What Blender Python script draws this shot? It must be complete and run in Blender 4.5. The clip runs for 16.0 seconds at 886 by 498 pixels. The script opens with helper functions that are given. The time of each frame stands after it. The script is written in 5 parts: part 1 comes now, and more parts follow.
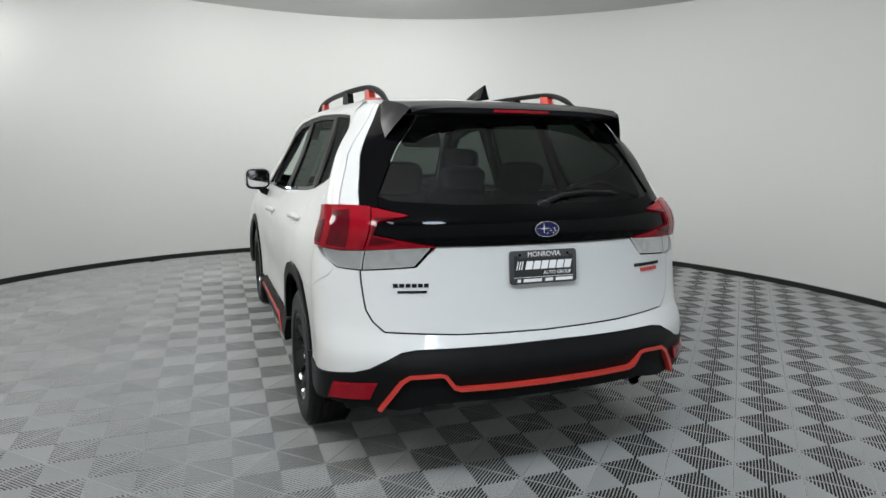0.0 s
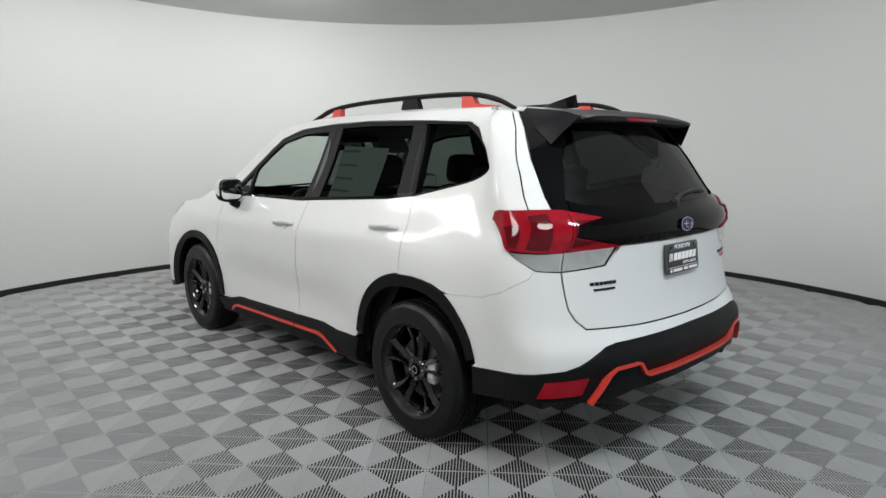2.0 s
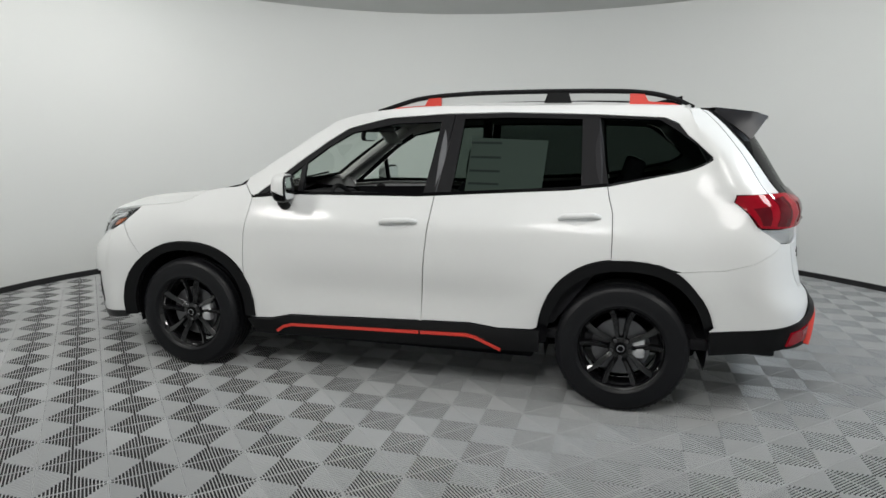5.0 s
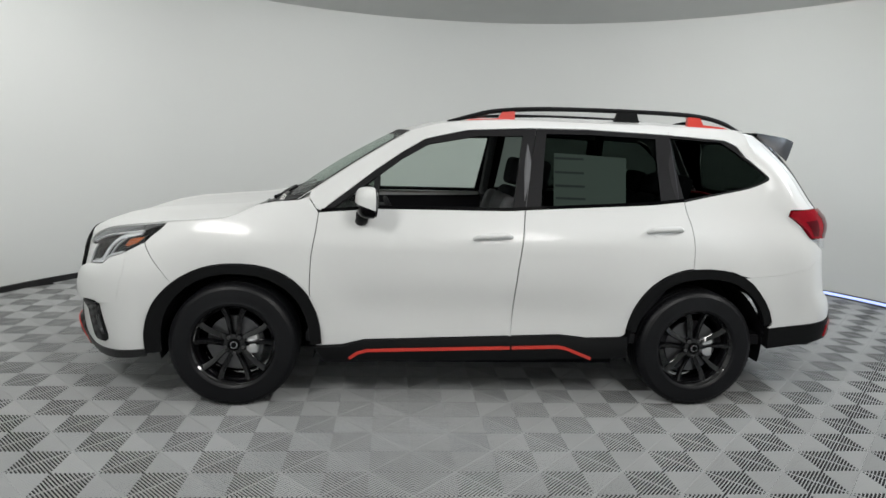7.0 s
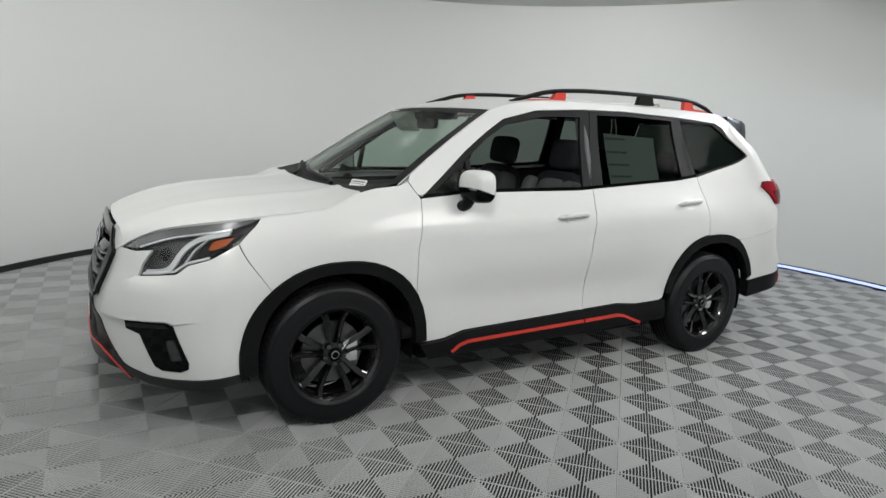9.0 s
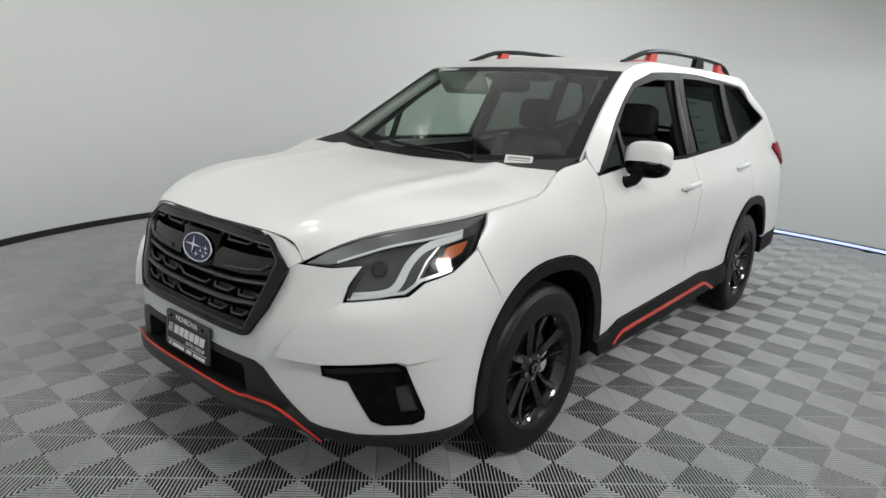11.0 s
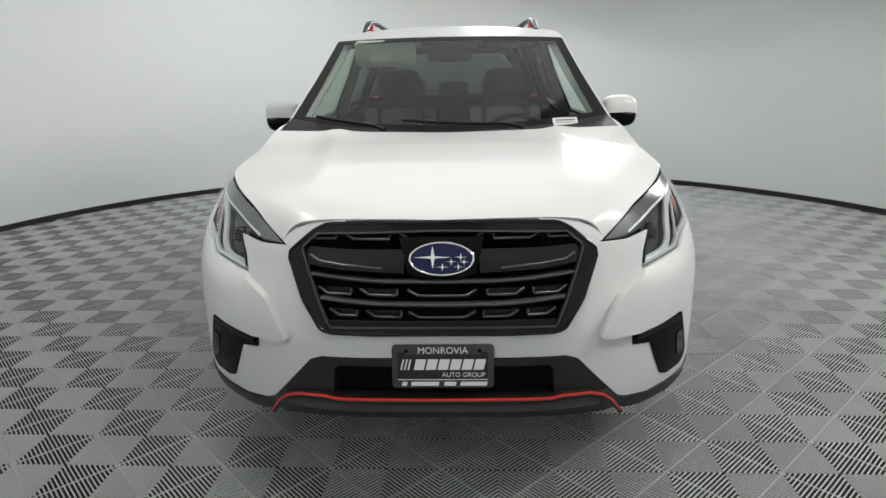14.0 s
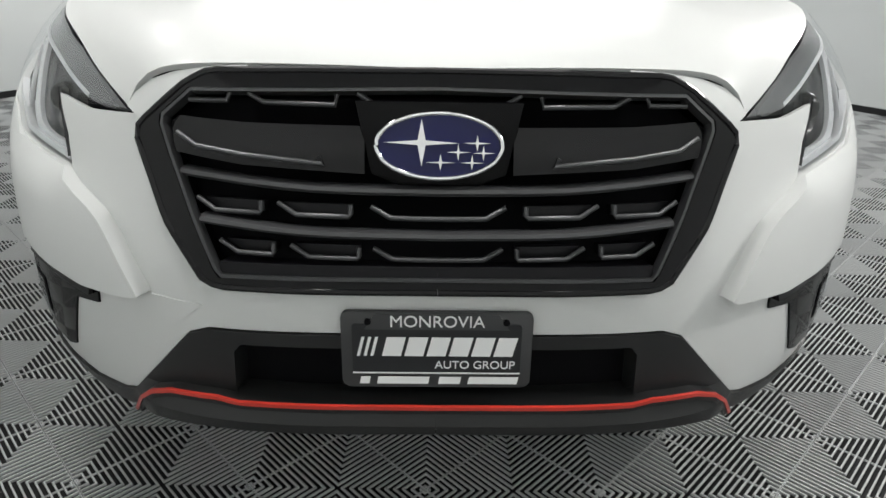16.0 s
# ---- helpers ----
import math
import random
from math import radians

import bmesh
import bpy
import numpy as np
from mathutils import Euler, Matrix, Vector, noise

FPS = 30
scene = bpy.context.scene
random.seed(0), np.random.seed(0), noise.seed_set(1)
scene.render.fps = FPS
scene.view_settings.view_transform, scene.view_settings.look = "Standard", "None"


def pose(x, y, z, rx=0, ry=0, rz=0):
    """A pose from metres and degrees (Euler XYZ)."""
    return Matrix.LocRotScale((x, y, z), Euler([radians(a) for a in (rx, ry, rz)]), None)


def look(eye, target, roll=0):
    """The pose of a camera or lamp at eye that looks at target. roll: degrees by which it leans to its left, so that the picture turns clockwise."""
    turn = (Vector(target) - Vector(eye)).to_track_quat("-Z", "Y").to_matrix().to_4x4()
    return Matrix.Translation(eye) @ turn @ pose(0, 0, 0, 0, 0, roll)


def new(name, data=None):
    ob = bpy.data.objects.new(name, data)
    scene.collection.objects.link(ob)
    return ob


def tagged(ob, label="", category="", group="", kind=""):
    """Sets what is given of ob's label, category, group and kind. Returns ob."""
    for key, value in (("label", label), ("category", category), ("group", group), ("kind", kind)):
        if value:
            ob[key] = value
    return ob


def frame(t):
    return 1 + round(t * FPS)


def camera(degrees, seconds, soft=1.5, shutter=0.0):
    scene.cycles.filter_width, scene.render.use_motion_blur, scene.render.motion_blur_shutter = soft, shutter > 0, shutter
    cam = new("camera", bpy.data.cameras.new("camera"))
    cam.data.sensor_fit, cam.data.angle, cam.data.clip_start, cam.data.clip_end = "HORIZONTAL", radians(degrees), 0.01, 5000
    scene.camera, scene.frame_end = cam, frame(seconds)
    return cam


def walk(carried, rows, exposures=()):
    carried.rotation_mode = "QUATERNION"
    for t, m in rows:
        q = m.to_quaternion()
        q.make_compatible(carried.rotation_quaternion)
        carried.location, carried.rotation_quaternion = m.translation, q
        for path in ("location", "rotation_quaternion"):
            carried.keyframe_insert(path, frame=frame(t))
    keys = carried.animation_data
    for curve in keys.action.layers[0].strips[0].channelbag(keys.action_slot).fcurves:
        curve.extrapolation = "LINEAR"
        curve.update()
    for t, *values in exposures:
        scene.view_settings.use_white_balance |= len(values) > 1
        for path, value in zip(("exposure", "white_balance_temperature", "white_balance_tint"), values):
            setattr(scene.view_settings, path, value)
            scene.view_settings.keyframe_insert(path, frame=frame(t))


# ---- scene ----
cam = camera(70.4, 16.0, soft=1.5)
PATH = [
    (0, (-1.305, -4.53, 1.44), (-0.604, -2.685, 1.116), 0.7),
    (0.5, (-1.706, -4.352, 1.445), (-0.823, -2.589, 1.114), -0.1),
    (1, (-2.107, -4.182, 1.437), (-1.054, -2.514, 1.105), -0.2),
    (1.5, (-2.462, -3.964, 1.432), (-1.271, -2.387, 1.122), -0.3),
    (2, (-2.81, -3.659, 1.436), (-1.469, -2.207, 1.131), 0.1),
    (2.5, (-3.187, -3.328, 1.453), (-1.704, -2.022, 1.145), 0.7),
    (3, (-3.472, -2.935, 1.426), (-1.877, -1.761, 1.148), 0.3),
    (3.5, (-3.719, -2.512, 1.424), (-2.009, -1.517, 1.13), 0.3),
    (4, (-3.937, -2.092, 1.438), (-2.146, -1.26, 1.123), 0.2),
    (4.5, (-4.084, -1.661, 1.451), (-2.231, -0.981, 1.128), -0.1),
    (5, (-4.239, -1.23, 1.444), (-2.333, -0.73, 1.108), 0.4),
    (5.2, (-4.269, -1.071, 1.444), (-2.348, -0.646, 1.089), 0.5),
    (7.3, (-4.292, 0.794, 1.496), (-2.345, 0.484, 1.158), 2.1),
    (7.5, (-4.251, 0.964, 1.486), (-2.321, 0.576, 1.134), 1.9),
    (8, (-4.069, 1.435, 1.457), (-2.184, 0.869, 1.1), 1.7),
    (8.5, (-3.831, 1.901, 1.462), (-2.026, 1.12, 1.099), 2.7),
    (9, (-3.599, 2.354, 1.448), (-1.9, 1.368, 1.074), 2.8),
    (9.5, (-3.231, 2.724, 1.413), (-1.634, 1.593, 0.999), 2.1),
    (10, (-2.881, 3.04, 1.403), (-1.391, 1.777, 0.975), 2.4),
    (10.2, (-2.738, 3.144, 1.415), (-1.286, 1.84, 0.976), 2.8),
    (12.3, (-1.006, 3.696, 1.344), (-0.307, 1.884, 0.865), 1.1),
    (12.5, (-0.874, 3.786, 1.339), (-0.292, 1.933, 0.862), 0.9),
    (13, (-0.551, 4.035, 1.345), (-0.227, 2.121, 0.864), 0.2),
    (13.5, (-0.249, 4.086, 1.334), (-0.1, 2.157, 0.828), -1.1),
    (14, (-0.063, 4.109, 1.356), (-0.001, 2.18, 0.832), -1.0),
    (14.5, (0.011, 4.117, 1.354), (0.019, 2.189, 0.825), -0.2),
    (15, (0.038, 3.92, 1.265), (0.023, 2.016, 0.655), 0.2),
    (15.5, (0.021, 3.43, 1.127), (0.012, 1.569, 0.396), 0.7),
    (16, (0.008, 3.233, 1.066), (-0.024, 1.396, 0.276), 1.0),
]
walk(cam, [(t, look(eye, target, roll)) for t, eye, target, roll in PATH],
     [(0.0, 0.07), (2.5, 0.03), (5.0, 0.03), (7.5, 0.05), (10.0, 0.06), (12.5, 0.22), (14.5, 0.32), (15.0, 0.38), (15.5, 0.46), (16.0, 0.5)])

# ---- world and lights ----
world = bpy.data.worlds.new("world")
scene.world = world
world.use_nodes = True
world.node_tree.nodes["Background"].inputs["Color"].default_value = (0.6, 0.62, 0.65, 1)
world.node_tree.nodes["Background"].inputs["Strength"].default_value = 0.05
scene.view_settings.exposure = 0.0

CEILING = 3.15


def disc_lamp(x, y, z, size, watts, colour=(1.0, 0.985, 0.96)):
    data = bpy.data.lights.new("added_lamp", "AREA")
    data.shape, data.size, data.energy, data.color = "DISK", size, watts, colour
    ob = new("added_lamp", data)
    ob.matrix_world = Matrix.Translation((x, y, z))
    return ob


# unseen round lamps added by the wall, facing the car, cold behind its tail
COOL, NEUTRAL = (0.74, 0.86, 1.0), (1.0, 0.985, 0.96)
UNSEEN_LAMPS = [(-3.7, -0.9, 2.8, 50, 0.55, NEUTRAL), (-3.4, 2.35, 2.92, 52, 0.4, NEUTRAL),
              (-1.9, -3.5, 2.9, 42, 0.45, NEUTRAL), (-0.5, -3.95, 3.02, 38, 0.27, COOL)]


def lamp_pose(x, y, z):
    """At the ceiling's edge, facing the car's flank."""
    way = Vector((x * 0.1 - x, y * 0.45 - y, 0.7 - z))
    return Matrix.Translation((x, y, z)) @ way.to_track_quat("-Z", "Y").to_matrix().to_4x4()


for lx, ly, lz, watts, lr, tint in UNSEEN_LAMPS:
    disc_lamp(lx, ly, lz, 2 * lr, watts, tint).matrix_world = lamp_pose(lx, ly, lz) @ Matrix.Translation((0, 0, -0.02))
# one large round panel, added out of view over the car as soft light
ADDED_PANEL_R = 1.65
ADDED_PANEL_AT = (0.2, -0.75)
disc_lamp(ADDED_PANEL_AT[0], ADDED_PANEL_AT[1], CEILING - 0.05, 2 * ADDED_PANEL_R, 26)
# unseen flush lamp, added to brighten the floor at the right front
ADDED_FLUSH = (1.5, 1.7)
disc_lamp(ADDED_FLUSH[0], ADDED_FLUSH[1], CEILING - 0.05, 0.5, 8)
# small unseen heads added on the ceiling to wash the walls: x, y, the way they face, watts
ADDED_WASHES = [(-0.7, 2.3, (-0.35, 1.0, -1.2), 19), (0.65, 2.3, (0.5, 1.0, -1.0), 22), (1.8, 0.4, (1.0, 0.25, -0.9), 20), (1.2, -1.9, (0.7, -1.0, -0.9), 28)]


def wash_pose(x, y, way):
    return Matrix.Translation((x, y, CEILING - 0.06)) @ Vector(way).to_track_quat("-Z", "Y").to_matrix().to_4x4()


for lx, ly, way, watts in ADDED_WASHES:
    disc_lamp(lx, ly, CEILING, 0.16, watts).matrix_world = wash_pose(lx, ly, way) @ Matrix.Translation((0, 0, -0.06))

# ---- materials ----
def material(name, colour, rough=0.5, metal=0.0, coat=0.0, bump=0.0, bump_scale=200.0, vary=0.0, vary_scale=3.0, spec=0.5):
    m = bpy.data.materials.new(name)
    m.use_nodes = True
    t = m.node_tree
    b = t.nodes["Principled BSDF"]
    b.inputs["Base Color"].default_value = (*colour, 1)
    b.inputs["Roughness"].default_value = rough
    b.inputs["Metallic"].default_value = metal
    b.inputs["Coat Weight"].default_value = coat
    b.inputs["Coat Roughness"].default_value = 0.04
    b.inputs["Specular IOR Level"].default_value = spec
    co = t.nodes.new("ShaderNodeTexCoord")
    if vary:
        n = t.nodes.new("ShaderNodeTexNoise")
        n.inputs["Scale"].default_value, n.inputs["Detail"].default_value = vary_scale, 6
        t.links.new(co.outputs["Object"], n.inputs["Vector"])
        r = t.nodes.new("ShaderNodeMapRange")
        r.inputs["To Min"].default_value, r.inputs["To Max"].default_value = 1 - vary, 1 + vary
        t.links.new(n.outputs["Fac"], r.inputs["Value"])
        x = t.nodes.new("ShaderNodeMix")
        x.data_type, x.blend_type = "RGBA", "MULTIPLY"
        x.inputs["Factor"].default_value = 1
        x.inputs[6].default_value = (*colour, 1)
        t.links.new(r.outputs["Result"], x.inputs[7])
        t.links.new(x.outputs[2], b.inputs["Base Color"])
    if bump:
        n = t.nodes.new("ShaderNodeTexNoise")
        n.inputs["Scale"].default_value, n.inputs["Detail"].default_value = bump_scale, 3
        t.links.new(co.outputs["Object"], n.inputs["Vector"])
        k = t.nodes.new("ShaderNodeBump")
        k.inputs["Strength"].default_value, k.inputs["Distance"].default_value = bump, 0.002
        t.links.new(n.outputs["Fac"], k.inputs["Height"])
        t.links.new(k.outputs["Normal"], b.inputs["Normal"])
    return m


def glass(name, tint, rough=0.0, gloss=(0.012, 0.3)):
    """Thin tinted pane: see-through in its tint, with a glossy face."""
    m = bpy.data.materials.new(name)
    m.use_nodes = True
    t = m.node_tree
    t.nodes.clear()
    out = t.nodes.new("ShaderNodeOutputMaterial")
    mix = t.nodes.new("ShaderNodeMixShader")
    tr = t.nodes.new("ShaderNodeBsdfTransparent")
    gl = t.nodes.new("ShaderNodeBsdfGlossy")
    lw = t.nodes.new("ShaderNodeLayerWeight")
    lw.inputs["Blend"].default_value = 0.5
    pw = t.nodes.new("ShaderNodeMath")
    pw.operation = "POWER"
    pw.inputs[1].default_value = 5.0
    fr = t.nodes.new("ShaderNodeMapRange")
    fr.inputs["To Min"].default_value, fr.inputs["To Max"].default_value = gloss
    t.links.new(lw.outputs["Facing"], pw.inputs[0])
    t.links.new(pw.outputs[0], fr.inputs["Value"])
    tr.inputs["Color"].default_value = (*tint, 1)
    gl.inputs["Roughness"].default_value = rough
    gl.inputs["Color"].default_value = (1, 1, 1, 1)
    t.links.new(fr.outputs[0], mix.inputs[0])
    t.links.new(tr.outputs[0], mix.inputs[1])
    t.links.new(gl.outputs[0], mix.inputs[2])
    t.links.new(mix.outputs[0], out.inputs[0])
    return m


def emitter(name, colour, strength):
    m = material(name, colour, 0.4)
    b = m.node_tree.nodes["Principled BSDF"]
    b.inputs["Emission Color"].default_value = (*colour, 1)
    b.inputs["Emission Strength"].default_value = strength
    return m


PEARL = material("pearl_white_paint", (0.61, 0.62, 0.615), 0.4, 0.0, 0.35, 0.02, 900, 0.02, 1.5, 0.25)
PEARL.node_tree.nodes["Principled BSDF"].inputs["Coat Roughness"].default_value = 0.09
TRIM = material("matt_black_cladding", (0.007, 0.0073, 0.0078), 0.45, bump=0.12, bump_scale=900, vary=0.12, vary_scale=6, spec=0.1)
GLOSS = material("gloss_black", (0.002, 0.002, 0.0024), 0.03, coat=0.06, spec=0.08)
PIANO = material("polished_black", (0.004, 0.004, 0.0048), 0.06, coat=0.14, spec=0.2)
LIP = material("satin_grey_cladding", (0.014, 0.0145, 0.015), 0.4, bump=0.12, bump_scale=900, vary=0.12, vary_scale=6, spec=0.4)
SATIN = material("satin_black", (0.009, 0.009, 0.0105), 0.35, vary=0.1, spec=0.18)
MATT = material("matt_black_frit", (0.006, 0.006, 0.007), 0.55, spec=0.15)
DARK = material("dark_cavity", (0.005, 0.005, 0.006), 0.8, spec=0.08)
RED = material("orange_red_paint", (0.56, 0.04, 0.026), 0.35, coat=0.4, vary=0.05)
RUBBER = material("tyre_rubber", (0.006, 0.0063, 0.0075), 0.42, spec=0.25, bump=0.15, bump_scale=300, vary=0.2, vary_scale=9)
ALLOY = material("gloss_black_alloy", (0.003, 0.003, 0.0036), 0.08, coat=0.8, spec=0.4)
STEEL = material("brushed_steel", (0.16, 0.16, 0.165), 0.35, 1.0, bump=0.1, bump_scale=150, vary=0.15)
CHROME = material("chrome", (0.8, 0.8, 0.82), 0.08, 1.0)
SILVER = material("silver_plastic", (0.68, 0.69, 0.7), 0.3, 0.6)
LENS_RED = material("red_lens", (0.23, 0.003, 0.01), 0.06, coat=0.22, spec=0.22, vary=0.3, vary_scale=18)
LENS_DEEP = material("deep_red_lens", (0.075, 0.0015, 0.005), 0.06, coat=0.22, spec=0.22, vary=0.35, vary_scale=25)
LAMP_BOWL = material("lamp_bowl", (0.05, 0.051, 0.053), 0.25, 0.5, vary=0.2, vary_scale=25)
FLUTED = material("fluted_reflector", (0.7, 0.7, 0.71), 0.1, 0.95, bump=0.9, bump_scale=38, vary=0.25, vary_scale=30)
LAMP_TRIM = material("silver_lamp_trim", (0.2, 0.203, 0.206), 0.18, 0.7, vary=0.1, vary_scale=30)
AMBER = material("amber_lens", (0.3, 0.06, 0.006), 0.2, coat=0.3)
LIGHT_BAND = material("frosted_light_band", (0.62, 0.63, 0.64), 0.22, 0.35, vary=0.06, vary_scale=20)
BAR = material("dark_silver_plastic", (0.07, 0.071, 0.074), 0.36, 0.6, vary=0.1, vary_scale=15)
CLEAR = glass("clear_lens", (0.93, 0.94, 0.95), 0.0, (0.04, 0.5))
PRIVACY = glass("privacy_glass", (0.13, 0.155, 0.142), 0.0, (0.0, 0.12))
REAR_PANE = glass("rear_privacy_glass", (0.1, 0.12, 0.11), 0.0, (0.05, 0.4))
PANE = glass("window_glass", (0.6, 0.68, 0.63), 0.0, (0.03, 0.4))
BLUE = material("emblem_blue", (0.005, 0.007, 0.06), 0.2, coat=0.2, spec=0.25)
FABRIC = material("dark_seat_fabric", (0.022, 0.0225, 0.026), 0.9, spec=0.1, bump=0.5, bump_scale=500, vary=0.2, vary_scale=20)
FABRIC_GREY = material("grey_seat_fabric", (0.12, 0.122, 0.127), 0.9, spec=0.1, bump=0.5, bump_scale=500, vary=0.15, vary_scale=20)
DASH = material("dashboard_plastic", (0.014, 0.014, 0.016), 0.6, spec=0.2, bump=0.2, bump_scale=400)
LINER = material("pale_headliner", (0.6, 0.61, 0.59), 0.9, bump=0.2, bump_scale=300, vary=0.05)
PAPER = material("paper_sticker", (0.72, 0.73, 0.7), 0.7, vary=0.03)
SHEET = material("greenish_paper_sheet", (0.26, 0.31, 0.285), 0.7, vary=0.04)
INK = material("grey_print", (0.12, 0.13, 0.14), 0.7)
PLATE_BLACK = material("plate_black", (0.012, 0.013, 0.015), 0.35)
PLATE_FRAME = material("grey_plate_frame", (0.055, 0.056, 0.058), 0.35, 0.3, vary=0.08)
WHITE = material("white_print", (0.8, 0.8, 0.8), 0.5)
MIRROR = material("mirror_glass", (0.8, 0.82, 0.84), 0.01, 1.0)
WALL = material("wall_paint", (0.62, 0.636, 0.624), 0.75, bump=0.05, bump_scale=60, vary=0.02, vary_scale=0.8)
CEIL = material("ceiling_paint", (0.6, 0.61, 0.6), 0.85, vary=0.03)
BASE = material("black_rubber_base", (0.012, 0.012, 0.013), 0.4, vary=0.1)
TILE = material("grey_floor_plastic", (0.43, 0.442, 0.442), 0.42, bump=0.06, bump_scale=250, vary=0.12, vary_scale=2.2, spec=0.16)
TILE_GAP = material("floor_underlay", (0.005, 0.005, 0.006), 0.8)

# each tile differs a little in tone
tt = TILE.node_tree
tile_mix = [n for n in tt.nodes if n.bl_idname == "ShaderNodeMix"][0]
info = tt.nodes.new("ShaderNodeObjectInfo")
tone = tt.nodes.new("ShaderNodeMapRange")
tone.inputs["To Min"].default_value, tone.inputs["To Max"].default_value = 0.92, 1.08
tt.links.new(info.outputs["Random"], tone.inputs["Value"])
per_tile = tt.nodes.new("ShaderNodeMix")
per_tile.data_type, per_tile.blend_type = "RGBA", "MULTIPLY"
per_tile.inputs["Factor"].default_value = 1
tt.links.new(tile_mix.outputs[2], per_tile.inputs[6])
tt.links.new(tone.outputs["Result"], per_tile.inputs[7])
tt.links.new(per_tile.outputs[2], tt.nodes["Principled BSDF"].inputs["Base Color"])

# ---- mesh helpers ----
def part(name, bm, mat, parent, label="", smooth=True):
    """Links a bmesh as one mesh object under a thing or a part."""
    me = bpy.data.meshes.new(name)
    bm.to_mesh(me)
    bm.free()
    me.materials.append(mat)
    if smooth:
        me.polygons.foreach_set("use_smooth", [True] * len(me.polygons))
        me.set_sharp_from_angle(angle=radians(35))
    ob = new(name, me)
    ob.parent = parent
    if label:
        ob["label"] = label
    return ob


def box_bm(bm, lo, hi, bevel=0.0):
    m = Matrix.Translation([(a + b) / 2 for a, b in zip(lo, hi)]) @ Matrix.Diagonal([abs(b - a) for a, b in zip(lo, hi)] + [1])
    made = bmesh.ops.create_cube(bm, size=1, matrix=m)
    if bevel:
        edges = list({e for v in made["verts"] for e in v.link_edges})
        bmesh.ops.bevel(bm, geom=edges, offset=bevel, segments=2, profile=0.5, affect="EDGES")
    return made


def tube_bm(bm, pts, radius, sides=10, squash=1.0, cap=True):
    """A tube along points; radius a number or a list."""
    pts = [Vector(p) for p in pts]
    rings = []
    for i, p in enumerate(pts):
        d = (pts[min(i + 1, len(pts) - 1)] - pts[max(i - 1, 0)]).normalized()
        u = d.cross(Vector((0, 0, 1)))
        u = u.normalized() if u.length > 1e-4 else Vector((1, 0, 0))
        w = u.cross(d).normalized()
        r = radius[i] if isinstance(radius, (list, tuple)) else radius
        rings.append([bm.verts.new(p + u * r * math.cos(k) + w * r * squash * math.sin(k))
                      for k in [2 * math.pi * j / sides for j in range(sides)]])
    for a, b in zip(rings, rings[1:]):
        for j in range(sides):
            bm.faces.new((a[j], a[(j + 1) % sides], b[(j + 1) % sides], b[j]))
    if cap:
        bm.faces.new(rings[0][::-1])
        bm.faces.new(rings[-1])
    return rings


def lathe_bm(bm, profile, sides=48, m=Matrix()):
    """Turns (radius, along) pairs round the local x axis."""
    rings = []
    for r, a in profile:
        if r < 1e-5:
            rings.append([bm.verts.new(m @ Vector((a, 0, 0)))])
        else:
            rings.append([bm.verts.new(m @ Vector((a, r * math.cos(k), r * math.sin(k))))
                          for k in [2 * math.pi * j / sides for j in range(sides)]])
    for a, b in zip(rings, rings[1:]):
        for j in range(sides):
            j2 = (j + 1) % sides
            if len(a) == 1 and len(b) == 1:
                continue
            if len(a) == 1:
                bm.faces.new((a[0], b[j2], b[j]))
            elif len(b) == 1:
                bm.faces.new((a[j], a[j2], b[0]))
            else:
                bm.faces.new((a[j], a[j2], b[j2], b[j]))
    return rings


def prism_bm(bm, outline, depth, m=Matrix(), bevel=0.0):
    """A flat outline in local x, y, raised along local z."""
    lo = [bm.verts.new(m @ Vector((x, y, 0))) for x, y in outline]
    hi = [bm.verts.new(m @ Vector((x, y, depth))) for x, y in outline]
    n = len(lo)
    faces = [bm.faces.new(lo[::-1]), bm.faces.new(hi)]
    faces += [bm.faces.new((lo[i], lo[(i + 1) % n], hi[(i + 1) % n], hi[i])) for i in range(n)]
    if bevel:
        edges = [e for e in faces[1].edges]
        bmesh.ops.bevel(bm, geom=edges, offset=bevel, segments=2, profile=0.5, affect="EDGES")
    bmesh.ops.recalc_face_normals(bm, faces=bm.faces)
    return hi


def patch_bm(bm, fn, nu, nv, thick=0.0):
    """A grid surface fn(u, v), u and v from 0 to 1; thick gives it a second skin."""
    def grid(f):
        return [[bm.verts.new(f(i / nu, j / nv)) for j in range(nv + 1)] for i in range(nu + 1)]
    g = grid(fn)
    for i in range(nu):
        for j in range(nv):
            bm.faces.new((g[i][j], g[i + 1][j], g[i + 1][j + 1], g[i][j + 1]))
    if thick:
        bmesh.ops.recalc_face_normals(bm, faces=bm.faces)
        bmesh.ops.solidify(bm, geom=bm.faces[:], thickness=thick)
    return g

# ---- the car's outer surface: a half plan outline, pulled in by height ----
PLAN = [(0, 2.335), (0.25, 2.332), (0.42, 2.308), (0.56, 2.245), (0.68, 2.145), (0.77, 2.03), (0.83, 1.90),
        (0.858, 1.72), (0.868, 1.5), (0.876, 1.1), (0.884, 0.5), (0.888, 0), (0.888, -0.6), (0.884, -1.2),
        (0.876, -1.6), (0.862, -1.85), (0.83, -2.02), (0.765, -2.15), (0.66, -2.25), (0.5, -2.315), (0.25, -2.35), (0, -2.355)]
SIDE_IN = [(0.2, 0.04), (0.3, 0.02), (0.45, 0.014), (0.6, 0.008), (0.75, 0.0), (0.88, 0.0), (0.95, 0.007), (1.0, 0.02), (1.05, 0.04),
           (1.1, 0.064), (1.15, 0.088), (1.2, 0.108), (1.37, 0.18), (1.5, 0.225), (1.58, 0.25), (1.62, 0.275), (1.66, 0.33)]
